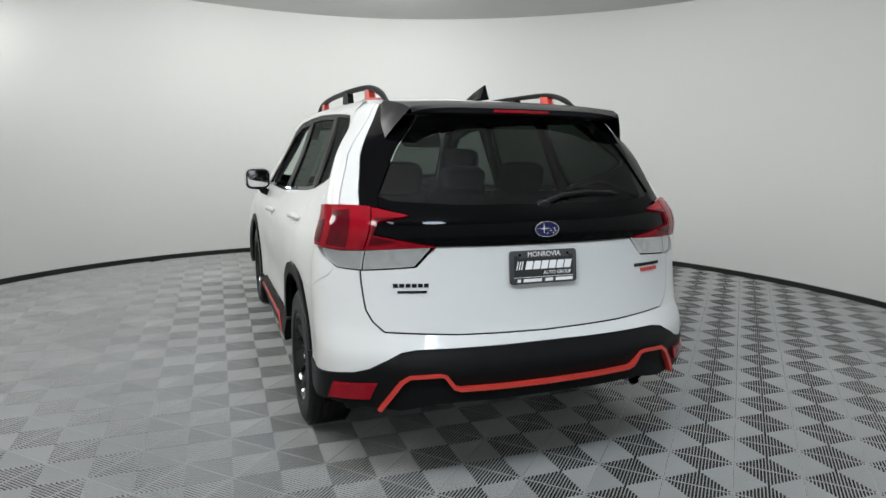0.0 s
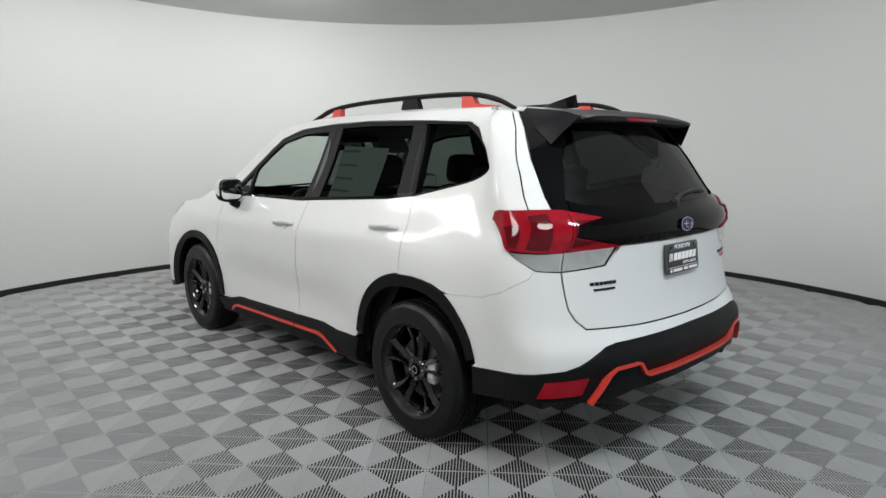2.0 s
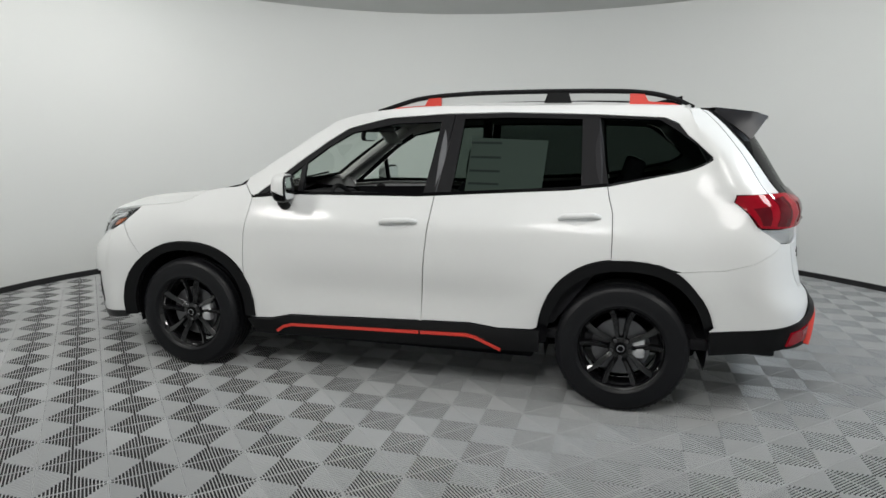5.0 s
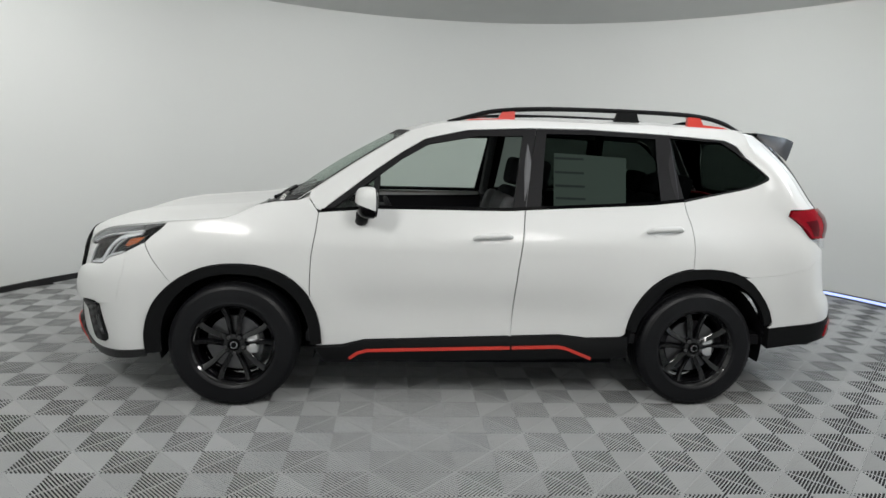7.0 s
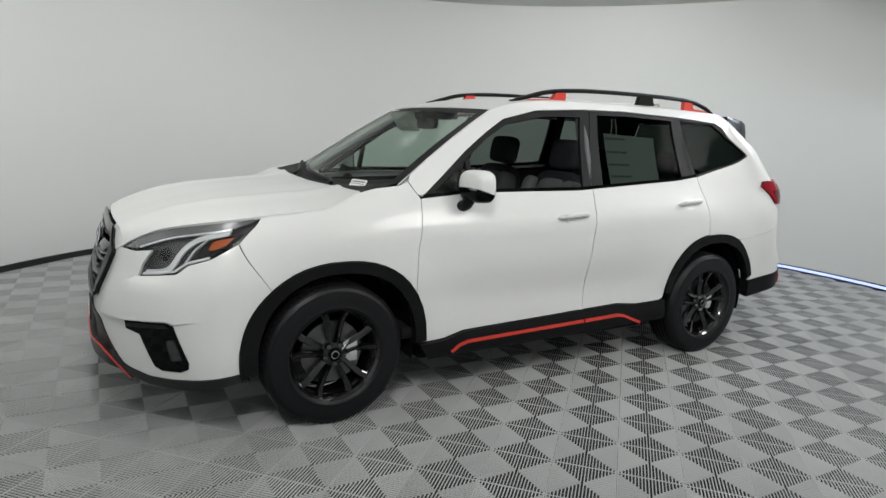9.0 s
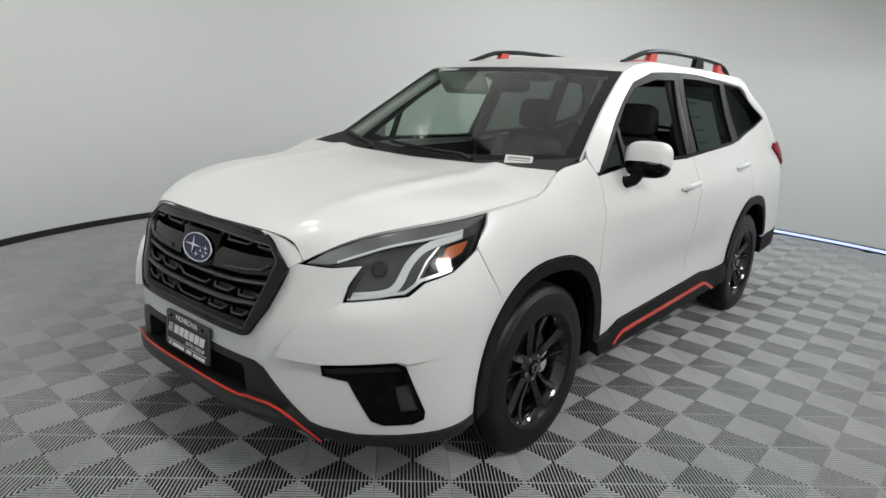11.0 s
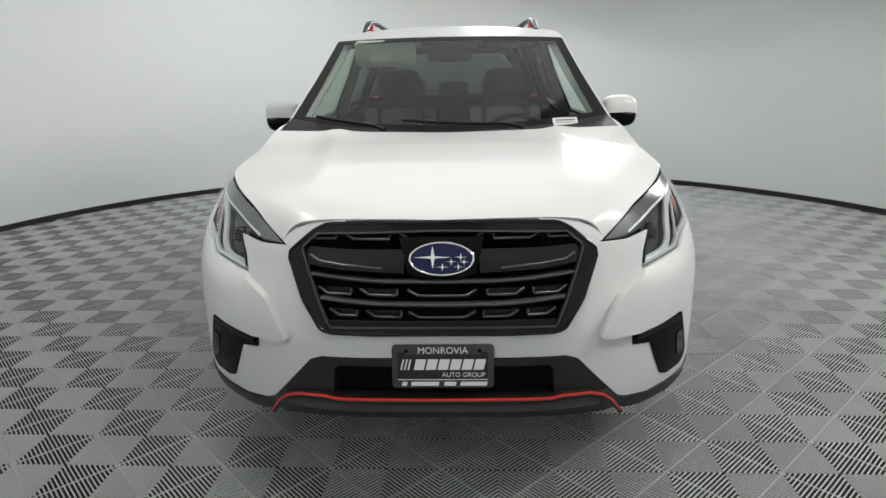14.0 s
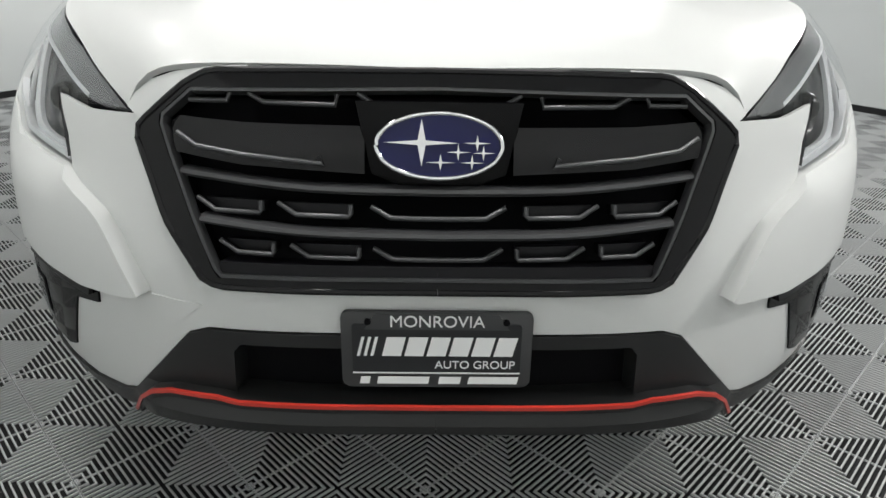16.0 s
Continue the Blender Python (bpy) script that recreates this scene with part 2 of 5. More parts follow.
FRONT_IN = [(0.2, 0.07), (0.26, 0.035), (0.32, 0.012), (0.42, 0.0), (0.58, 0.0), (0.68, 0.015), (0.77, 0.04), (0.865, 0.066),
            (0.95, 0.115), (1.03, 0.2), (1.15, 0.3)]
REAR_IN = [(0.2, 0.12), (0.3, 0.06), (0.36, 0.02), (0.45, 0.0), (0.6, 0.0), (0.66, 0.02), (0.7, 0.05), (0.8, 0.075), (0.9, 0.09),
           (1.03, 0.095), (1.08, 0.08), (1.13, 0.08), (1.17, 0.11), (1.24, 0.17), (1.4, 0.265), (1.55, 0.36), (1.62, 0.42), (1.66, 0.47)]


def spline(points, n):
    """A Catmull-Rom curve through 2D points, n steps a span."""
    p = np.array(points, float)
    p = np.vstack([2 * p[0] - p[1], p, 2 * p[-1] - p[-2]])
    out = []
    for i in range(1, len(p) - 2):
        for t in np.arange(n) / n:
            a, b, c, d = p[i - 1:i + 3]
            out.append(0.5 * (2 * b + (c - a) * t + (2 * a - 5 * b + 4 * c - d) * t * t + (3 * b - a - 3 * c + d) * t ** 3))
    return np.array(out + [p[-2]])


plan_line = spline(PLAN, 12)
plan_s = np.concatenate([[0], np.cumsum(np.hypot(*np.diff(plan_line, axis=0).T))])
S_END = plan_s[-1]


def table(pairs):
    line = spline(pairs, 10)
    return lambda v: np.interp(v, line[:, 0], line[:, 1])


side_in, front_in, rear_in = table(SIDE_IN), table(FRONT_IN), table(REAR_IN)


def ease(v, lo, hi):
    t = np.clip((v - lo) / (hi - lo), 0, 1)
    return t * t * (3 - 2 * t)


def shell(s, z):
    """The point of the outer surface (left half, as a positive half width) at plan length s and height z."""
    a, y = np.interp(s, plan_s, plan_line[:, 0]), np.interp(s, plan_s, plan_line[:, 1])
    flare = 0.0
    for c in (1.335, -1.335):
        r = np.hypot(y - c, (z - 0.345) * 0.95)
        flare = flare + 0.016 * np.exp(-((r - 0.47) / 0.16) ** 2) * ease(z, 0.2, 0.4)
    waist = -0.018 * np.exp(-((z - 0.56) / 0.12) ** 2) * ease(0.95 - np.abs(y), 0, 0.4)
    crease = 0.008 * np.exp(-((z - 0.93 - 0.03 * (0.9 - y)) / 0.04) ** 2) * ease(1.5 - np.abs(y), 0, 0.3)
    tuck = side_in(z) * (1 - (0.3 - 0.55 * np.clip(z - 1.25, 0, 0.4)) * ease(-y, 1.3, 1.9))
    square = 0.08 * np.exp(-((y - 1.95) / 0.24) ** 2) * ease(1.1 - z, 0, 0.4) + 0.092 * np.exp(-((y + 2.12) / 0.22) ** 2) * ease(1.63 - z, 0, 0.25)
    x = a * (1 - tuck / 0.885) + square * ease(a, 0.3, 0.8) + (flare + waist + crease) * ease(a, 0.6, 0.85)
    y = y - front_in(z) * ease(y, 1.15, 2.1) + rear_in(z) * ease(-y, 1.55, 2.12)
    return np.array([x, y, z])


def shell_normal(s, z):
    d = 0.004
    u = shell(min(s + d, S_END), z) - shell(max(s - d, 0), z)
    v = shell(s, z + d) - shell(s, z - d)
    n = np.cross(v, u)
    return n / np.linalg.norm(n)


def at_y(y):
    """Plan length of the flank at y."""
    return float(np.interp(-y, -plan_line[:, 1], plan_s))


def at_front(a):
    k = len(plan_line) // 2
    return float(np.interp(a, plan_line[:k, 0], plan_s[:k]))


def at_rear(a):
    k = len(plan_line) // 2
    return float(np.interp(a, plan_line[k:, 0][::-1], plan_s[k:][::-1]))


# ---- panels: outlines on the outer surface, cut into a grid, with turned-in edges ----
def shrink(poly, d, keep):
    """Moves an outline inward by d; points on the centre lines stay on them."""
    p = [np.array(q, float) for q in poly]
    area = sum(a[0] * b[1] - b[0] * a[1] for a, b in zip(p, p[1:] + p[:1]))
    if area < 0:
        p = p[::-1]
    out = []
    for i in range(len(p)):
        a, b, c = p[i - 1], p[i], p[(i + 1) % len(p)]
        e, f = (b - a) / np.linalg.norm(b - a), (c - b) / np.linalg.norm(c - b)
        n = np.array([-e[1] - f[1], e[0] + f[0]])
        k = n / max(n @ n / 2, 0.35)
        q = b + k * d
        for s in keep:
            if abs(b[0] - s) < 1e-6:
                q[0] = s
        out.append(q)
    return out


def panel_half(bm, poly, lift, depth, step, sign, keep):
    work = bmesh.new()
    work.faces.new([work.verts.new((q[0], q[1], 0)) for q in poly])
    s0, s1 = min(q[0] for q in poly), max(q[0] for q in poly)
    z0, z1 = min(q[1] for q in poly), max(q[1] for q in poly)
    for lo, hi, no, axis in ((s0, s1, (1, 0, 0), 0), (z0, z1, (0, 1, 0), 1)):
        v = math.ceil(lo / step + 0.05) * step
        while v < hi - 0.05 * step:
            co = [0, 0, 0]
            co[axis] = v
            bmesh.ops.bisect_plane(work, geom=work.verts[:] + work.edges[:] + work.faces[:], dist=1e-5, plane_co=co, plane_no=no)
            v += step
    bmesh.ops.triangulate(work, faces=[f for f in work.faces if len(f.verts) > 4])
    work.verts.ensure_lookup_table()
    made, inner, normals = {}, {}, {}
    for v in work.verts:
        s, z = v.co.x, v.co.y
        n = shell_normal(s, z)
        p = shell(s, z) + n * (lift(s, z) if callable(lift) else lift)
        made[v.index] = bm.verts.new((p[0] * sign, p[1], p[2]))
        q = p - n * depth
        inner[v.index] = (q[0] * sign, q[1], q[2])
        normals[made[v.index]] = Vector((n[0] * sign, n[1], n[2]))
    for f in work.faces:
        vs = [made[v.index] for v in f.verts]
        if sign > 0:
            vs = vs[::-1]
        bm.faces.new(vs)
    if depth:
        low = {}
        for e in work.edges:
            if e.is_boundary:
                a, b = e.verts
                if any(abs(a.co.x - s) < 1e-4 and abs(b.co.x - s) < 1e-4 for s in keep):
                    continue
                for v in (a, b):
                    if v.index not in low:
                        low[v.index] = bm.verts.new(inner[v.index])
                bm.faces.new((made[a.index], made[b.index], low[b.index], low[a.index]))
    work.free()
    return normals


def panel(name, poly, mat, parent, label="", lift=0.0, gap=0.0018, depth=0.012, step=0.05, sides=(-1, 1), whole=False, soft=False):
    """Body panels from an outline in (plan length, height). whole: one panel over the centre line."""
    keep = (0.0, S_END) if whole else ()
    poly = shrink(poly, gap, keep)
    obs = []
    for group in ([(-1, 1)] if whole else [(k,) for k in sides]):
        bm = bmesh.new()
        for sign in group:
            panel_half(bm, poly, lift, depth, step, sign, keep)
        if whole:
            mid = [v for v in bm.verts if abs(v.co.x) < 1e-4]
            bmesh.ops.remove_doubles(bm, verts=mid, dist=1e-4)
        bmesh.ops.recalc_face_normals(bm, faces=bm.faces)
        # outward test
        c = sum((f.normal.dot(Vector((f.calc_center_median().x, f.calc_center_median().y * 0.4, 0))) for f in bm.faces))
        if c < 0:
            bmesh.ops.reverse_faces(bm, faces=bm.faces)
        obs.append(part(name, bm, mat, parent, label))
    return obs


def strip(line, width):
    """An outline of a band along a line in (plan length, height)."""
    p = [np.array(q, float) for q in line]
    left, right = [], []
    for i, q in enumerate(p):
        d = p[min(i + 1, len(p) - 1)] - p[max(i - 1, 0)]
        d = d / np.linalg.norm(d)
        n = np.array([-d[1], d[0]]) * width / 2
        left.append(tuple(q + n))
        right.append(tuple(q - n))
    return left + right[::-1]


def curve_line(points, n=6):
    return [tuple(q) for q in spline(points, n)]


def fl(y, z):
    """A point of the flank, from y and height."""
    return (at_y(y), z)


def fr(a, z):
    return (at_front(a), z)


def arch(cy, r_front, r_rear, rz, start, end, n=18, power=0.86, z0=0.345):
    """A wheel arch line from angle start to end (degrees, 0 is ahead, 180 is behind)."""
    out = []
    for k in np.linspace(radians(start), radians(end), n):
        c, s = math.cos(k), math.sin(k)
        y = cy + (r_front if c > 0 else r_rear) * math.copysign(abs(c) ** power, c)
        out.append((at_y(y), z0 + rz * math.copysign(abs(s) ** power, s)))
    return out


# ---- the room: a round studio ----
ROOM = (0.2, -0.3)
ROOM_R = [4.38, 4.42, 4.6, 4.72, 4.72, 4.72, 4.66, 4.46]


def room_radius(k):
    f = (k / (2 * math.pi) * 8) % 8
    i, t = int(f) % 8, f - int(f)
    t = (1 - math.cos(math.pi * t)) / 2
    return ROOM_R[i] * (1 - t) + ROOM_R[(i + 1) % 8] * t


def ring_mesh(name, r_in, r_out, z0, z1, mat, start=0.0, end=360.0, n=144):
    """A standing band along the room's outline; r_in, r_out are offsets from it."""
    bm = bmesh.new()
    closed = end - start >= 360
    cols = []
    for i in range(n if closed else n + 1):
        k = radians(start + (end - start) * i / n)
        r = room_radius(k)
        cols.append([bm.verts.new((ROOM[0] + (r + o) * math.cos(k), ROOM[1] + (r + o) * math.sin(k), z))
                     for o, z in ((r_in, z0), (r_in, z1), (r_out, z1), (r_out, z0))])
    m = len(cols)
    for i in range(m if closed else m - 1):
        a, b = cols[i], cols[(i + 1) % m]
        for j in range(4):
            bm.faces.new((a[j], b[j], b[(j + 1) % 4], a[(j + 1) % 4]))
    if not closed:
        bm.faces.new(cols[0][::-1])
        bm.faces.new(cols[-1])
    bmesh.ops.recalc_face_normals(bm, faces=bm.faces)
    return part(name, bm, mat, None)


def disc_mesh(name, z0, z1, extra, mat):
    bm = bmesh.new()
    n = 144
    out = []
    for i in range(n):
        k = 2 * math.pi * i / n
        r = room_radius(k) + extra
        out.append((ROOM[0] + r * math.cos(k), ROOM[1] + r * math.sin(k)))
    prism_bm(bm, out, z1 - z0, Matrix.Translation((0, 0, z0)))
    return part(name, bm, mat, None, smooth=False)


tagged(ring_mesh("wall", 0, 0.14, -0.02, CEILING, WALL), "smooth pale grey curved studio wall with black base", "wall", kind="structure")
tagged(disc_mesh("ceiling", CEILING, CEILING + 0.1, 0.14, CEIL), "flat grey ceiling over the round studio", "ceiling", kind="structure")
floor = tagged(disc_mesh("floor", -0.08, -0.026, 0.1, TILE_GAP), "floor of ribbed grey plastic tiles in a checker pattern", "floor", kind="structure")
tagged(ring_mesh("baseboard", -0.022, -0.001, -0.0255, 0.055, BASE), "thin black rubber baseboard along the curved wall", "baseboard", kind="structure")
GLOW = emitter("cold_strip_light", (0.45, 0.55, 1.0), 1.1)
tagged(ring_mesh("light_strip", -0.03, -0.023, 0.018, 0.046, GLOW, -126, -62, 40),
       "cold blue-white light strip at the foot of the wall", "light strip")


# fixture bodies for the added lamps, all of them out of view
def added_fixture(m, r, label, group="", stalk=0.0):
    base = tagged(new("added_fixture"), label, "ceiling light", group)
    base.matrix_world = m
    bm = bmesh.new()
    lathe_bm(bm, [(r, 0.0), (r + 0.05, 0.0), (r + 0.05, 0.03), (r + 0.04, 0.036), (r, 0.03), (r, 0.0)], 64, pose(0, 0, 0, 0, 90, 0))
    part("rim", bm, SILVER, base)
    bm = bmesh.new()
    lathe_bm(bm, [(0, 0.012), (r - 0.002, 0.012), (r - 0.002, 0.0), (0, 0.0)], 64, pose(0, 0, 0, 0, 90, 0))
    part("diffuser", bm, WHITE, base)
    if stalk:
        bm = bmesh.new()
        top = m.inverted() @ Vector((m.translation.x, m.translation.y, CEILING))
        tube_bm(bm, [(0, 0, 0.02), top], 0.018, 10)
        part("stalk", bm, SATIN, base, "black stalk")


# bodies of the added panel and flush lamp, both out of view
added_fixture(Matrix.Translation((ADDED_PANEL_AT[0], ADDED_PANEL_AT[1], CEILING)), ADDED_PANEL_R, "added unseen large round white light panel on the ceiling")
added_fixture(Matrix.Translation((ADDED_FLUSH[0], ADDED_FLUSH[1], CEILING - 0.015)), 0.25, "added unseen round white lamp flush under the grey ceiling")
# bodies of the unseen lamps added by the wall
for lx, ly, lz, watts, lr, tint in UNSEEN_LAMPS:
    added_fixture(lamp_pose(lx, ly, lz), lr, "added unseen round white lamp on a black stalk, tilted at the car", "lamps along the wall", 0.3)
# bodies of the added wash heads, kept out of view
for lx, ly, way, watts in ADDED_WASHES:
    head = tagged(new("added_wash_head"), "added unseen small black lamp head under the grey ceiling", "spotlight", "heads on the ceiling")
    head.matrix_world = wash_pose(lx, ly, way)
    bm = bmesh.new()
    lathe_bm(bm, [(0.0, -0.04), (0.06, -0.04), (0.092, 0.05), (0.086, 0.054), (0.08, 0.045), (0.0, 0.04)], 32, pose(0, 0, 0, 0, 90, 0))
    bmesh.ops.recalc_face_normals(bm, faces=bm.faces)
    part("added_head_shell", bm, SATIN, head)
    bm = bmesh.new()
    top = head.matrix_world.inverted() @ Vector((lx, ly, CEILING))
    tube_bm(bm, [(0, 0, 0.0), top], 0.014, 10)
    part("stalk", bm, SATIN, head)


# ---- the car ----
car = tagged(new("car"), "white compact SUV with black cladding and orange-red accents", "car")

WINDSHIELD_EDGE = [(1.93, 1.165), (2, 1.213), (2.22, 1.362), (2.42, 1.49), (2.55, 1.568)]
ROOF_EDGE = [(2.55, 1.568), (2.7, 1.609), (2.9, 1.636), (3.2, 1.652), (4, 1.655), (4.6, 1.645), (5.055, 1.628)]
DLO_TOP = [(2.06, 1.112), (2.2, 1.22), (2.35, 1.338), (2.5, 1.443), (2.63, 1.522), (2.87, 1.581), (3.23, 1.606), (3.59, 1.613), (4.06, 1.6), (4.43, 1.58)]
DLO_REAR = [(4.43, 1.58), (4.5, 1.55), (4.57, 1.486), (4.786, 1.408), (4.841, 1.378), (4.833, 1.362), (4.794, 1.352)]
BELT = [(2.05, 1.103), (2.36, 1.13), (3.1, 1.138), (3.28, 1.15), (3.95, 1.193), (4.155, 1.218), (4.5, 1.291), (4.794, 1.352)]
HOOD_EDGE = [(0.505, 0.872), (0.57, 0.912), (0.659, 0.957), (0.779, 0.988), (0.928, 1.012), (1.088, 1.032), (1.31, 1.047), (1.5, 1.062), (1.6, 1.088), (1.72, 1.138)]
HEADLIGHT = [(0.512, 0.864), (0.569, 0.906), (0.659, 0.951), (0.778, 0.983), (0.928, 1.006), (1.093, 1.026), (1.085, 0.99), (1.058, 0.922), (0.96, 0.862), (0.868, 0.833), (0.825, 0.791),
             (0.654, 0.761), (0.662, 0.811), (0.69, 0.879), (0.599, 0.863)]
ARCH_F = dict(cy=1.305, r_front=0.495, r_rear=0.455, rz=0.474)
ARCH_F_IN = dict(cy=1.315, r_front=0.402, r_rear=0.40, rz=0.418)
ARCH_R = dict(cy=-1.345, r_front=0.462, r_rear=0.455, rz=0.5)
ARCH_R_IN = dict(cy=-1.345, r_front=0.405, r_rear=0.41, rz=0.44)
TAIL = [(4.837, 1.153), (4.886, 1.189), (5.151, 1.196), (5.226, 1.191), (5.341, 1.161), (5.225, 1.136), (5.218, 1.094), (5.448, 1.048), (5.387, 0.966), (5.215, 0.952), (5.119, 0.956), (4.971, 1.042)]


def below(line, s0, s1):
    """The stretch of a line between two plan lengths, ends cut."""
    xs, zs = [q[0] for q in line], [q[1] for q in line]
    out = [(s0, float(np.interp(s0, xs, zs)))] + [q for q in line if s0 < q[0] < s1] + [(s1, float(np.interp(s1, xs, zs)))]
    return out


front_gap = [(2.03, 0.385), (2.012, 0.5), (2.004, 0.69), (2.01, 0.86), (2.036, 1.02), (2.045, 1.1)]
mid_gap = [fl(-0.215, 0.4), fl(-0.222, 0.6), fl(-0.238, 0.82), fl(-0.262, 1.02), fl(-0.275, 1.14)]
rear_gap = [fl(-1.262, 0.84), fl(-1.262, 0.95), fl(-1.258, 1.08), fl(-1.236, 1.16), fl(-1.226, 1.214)]
SILL_TOP = [(2.03, 0.36), fl(0.74, 0.366), fl(0.62, 0.394), fl(-0.2, 0.424), fl(-0.5, 0.434), fl(-0.66, 0.417), fl(-0.86, 0.428)]

# front wing
wing = front_gap + [(1.985, 1.18), (1.93, 1.163), (1.8, 1.15)] + [(a, z - 0.006) for a, z in HOOD_EDGE[::-1][:5]] + [(1.09, 0.989), (1.0625, 0.9205)]
wing += arch(start=47, end=172, **ARCH_F)
panel("front_wing", wing, PEARL, car, gap=0.0014)
# doors
front_door = panel("front_door", front_gap + below(BELT, 2.05, mid_gap[-1][0]) + mid_gap[::-1] + below(SILL_TOP, front_gap[0][0] + 0.01, mid_gap[0][0])[::-1][1:], PEARL, car,
                   depth=0.03, gap=0.003)
rear_door = panel("rear_door", mid_gap + below(BELT, mid_gap[-1][0] + 0.002, rear_gap[-1][0]) + rear_gap[::-1] + arch(start=100, end=3, **ARCH_R)[1:-1]
                  + below(SILL_TOP, mid_gap[0][0], at_y(-0.86))[::-1], PEARL, car, depth=0.03, gap=0.003)
# body side: rear quarter, cant rail and windscreen pillar in one
quarter_seam = [(5.114, 0.958), (5.09, 0.922), (4.956, 0.857), (4.786, 0.812), (4.545, 0.793)]
side = rear_gap + below(BELT, rear_gap[-1][0] + 0.01, 4.78)[1:] + DLO_REAR[::-1][1:] + DLO_TOP[::-1][1:]
side += [(2.03, 1.12), (1.99, 1.182)] + WINDSHIELD_EDGE[1:] + ROOF_EDGE[1:] + [(5.066, 1.55), (5.076, 1.45), (5.083, 1.34), (5.078, 1.199), (4.884, 1.192), (4.835, 1.155), (4.968, 1.041)]
side += quarter_seam + arch(start=119, end=102, n=5, **ARCH_R)[1:-1]
panel("body_side", side, PEARL, car, gap=0.0012)

# cladding
def clad_arch(a_out, a_in, start, end):
    return arch(start=start, end=end, **a_out) + arch(start=end, end=start, **a_in)


panel("wheel_arch_trim", clad_arch(ARCH_F, ARCH_F_IN, -2, 178), TRIM, car, lift=0.013, depth=0.035, step=0.04)
panel("wheel_arch_trim", clad_arch(ARCH_R, ARCH_R_IN, 12, 162), TRIM, car, lift=0.013, depth=0.035, step=0.04)
sill_low = [fl(-0.9, 0.31), fl(-0.7, 0.3), fl(0.6, 0.275), fl(0.84, 0.275)]
panel("sill_cladding", SILL_TOP[:-1] + [fl(-0.9, 0.43)] + sill_low, TRIM, car, lift=lambda s, z: 0.008 + 0.02 * ease(0.44 - z, 0, 0.1), depth=0.05, step=0.04)
RED_SIDE = [fl(0.70, 0.296), fl(0.655, 0.326), fl(0.60, 0.34), fl(0.2, 0.352), fl(-0.49, 0.369), fl(-0.54, 0.36), fl(-0.69, 0.304)]
for piece in (below(RED_SIDE, at_y(0.7), at_y(-0.21)), below(RED_SIDE, at_y(-0.222), at_y(-0.69))):
    panel("accent_strip", strip(piece, 0.017), RED, car, "orange-red accent strip", lift=0.033, depth=0.012, gap=0, step=0.06)

# front bumper
LOWER_TOP = [(0, 0.528), (0.385, 0.527), (0.424, 0.513), (0.492, 0.442), (0.585, 0.346), (0.62, 0.332), (0.721, 0.313), (0.82, 0.318), (at_y(1.80), 0.342)]


bumper = [(0, 0.605), (0.338, 0.605), (0.367, 0.622), (0.466, 0.842), (0.478, 0.862), (0.599, 0.859), (0.688, 0.873), (0.658, 0.811), (0.649, 0.756), (0.828, 0.787), (0.872, 0.829), (0.962, 0.8585), (1.0605, 0.9185)] + arch(start=47, end=-1, n=10, **ARCH_F) + LOWER_TOP[::-1]
panel("front_bumper", bumper, PEARL, car, whole=True, step=0.04, gap=0.0003)
WEDGE = [(0.652, 0.757), (0.63, 0.738), (0.6, 0.722), (0.57, 0.706), (0.55, 0.69), (0.535, 0.668), (0.492, 0.588), (0.489, 0.578), (0.5, 0.572), (0.62, 0.566), (0.7, 0.574), (0.83, 0.588), (0.86, 0.577), (0.985, 0.6),
         (0.99, 0.68), (0.995, 0.78), (0.985, 0.85), (0.872, 0.822), (0.825, 0.782)]
panel("bumper_wedge", WEDGE, PEARL, car, lift=lambda s, z: 0.001 + 0.03 * ease(0.99 - s, 0, 0.3) * ease(np.interp(s, [0.5, 0.65, 0.8, 0.9, 1.0], [0.9, 0.79, 0.8, 0.86, 0.88]) - z, 0, 0.08), depth=0.034, gap=0, step=0.03)
hole = [(0, 0.5), (0.33, 0.5), (0.342, 0.486), (0.35, 0.395), (0, 0.388)]
low_frame = LOWER_TOP + [(at_y(1.80) + 0.002, 0.3), (0.825, 0.267), (0.7, 0.266), (0.62, 0.285), (0.57, 0.312), (0.5, 0.33), (0.4, 0.338), (0, 0.34), (0, 0.388), (0.35, 0.395), (0.342, 0.486), (0.33, 0.5), (0, 0.5)]
panel("lower_grille_frame", low_frame, LIP, car, whole=True, lift=lambda s, z: 0.006 + 0.024 * ease(0.39 - z, 0, 0.02) * ease(0.6 - s, 0, 0.1), depth=0.05, step=0.03)
panel("lower_grille", hole, DARK, car, whole=True, lift=-0.05, depth=0.0, gap=-0.01)
RED_FRONT = [(0, 0.4), (0.34, 0.4), (0.375, 0.407), (0.46, 0.404), (0.505, 0.388), (0.545, 0.355), (0.61, 0.278)]
panel("accent_strip", strip(RED_FRONT, 0.007), RED, car, "orange-red accent strip", whole=True, lift=lambda s, z: 0.012 + 0.019 * ease(0.6 - s, 0, 0.1), depth=0.006, gap=0, step=0.04)
panel("lip_ledge", strip([(a, z - 0.006) for a, z in RED_FRONT], 0.016), LIP, car, whole=True, lift=lambda s, z: 0.009 + 0.019 * ease(0.6 - s, 0, 0.1), depth=0.04, gap=0, step=0.04)
panel("tow_cover", [(0.392, 0.568), (0.488, 0.573), (0.48, 0.502), (0.428, 0.537)], PEARL, car, "square tow hook cover", lift=0.0016, depth=0.006, gap=0, sides=(1,), step=0.04)
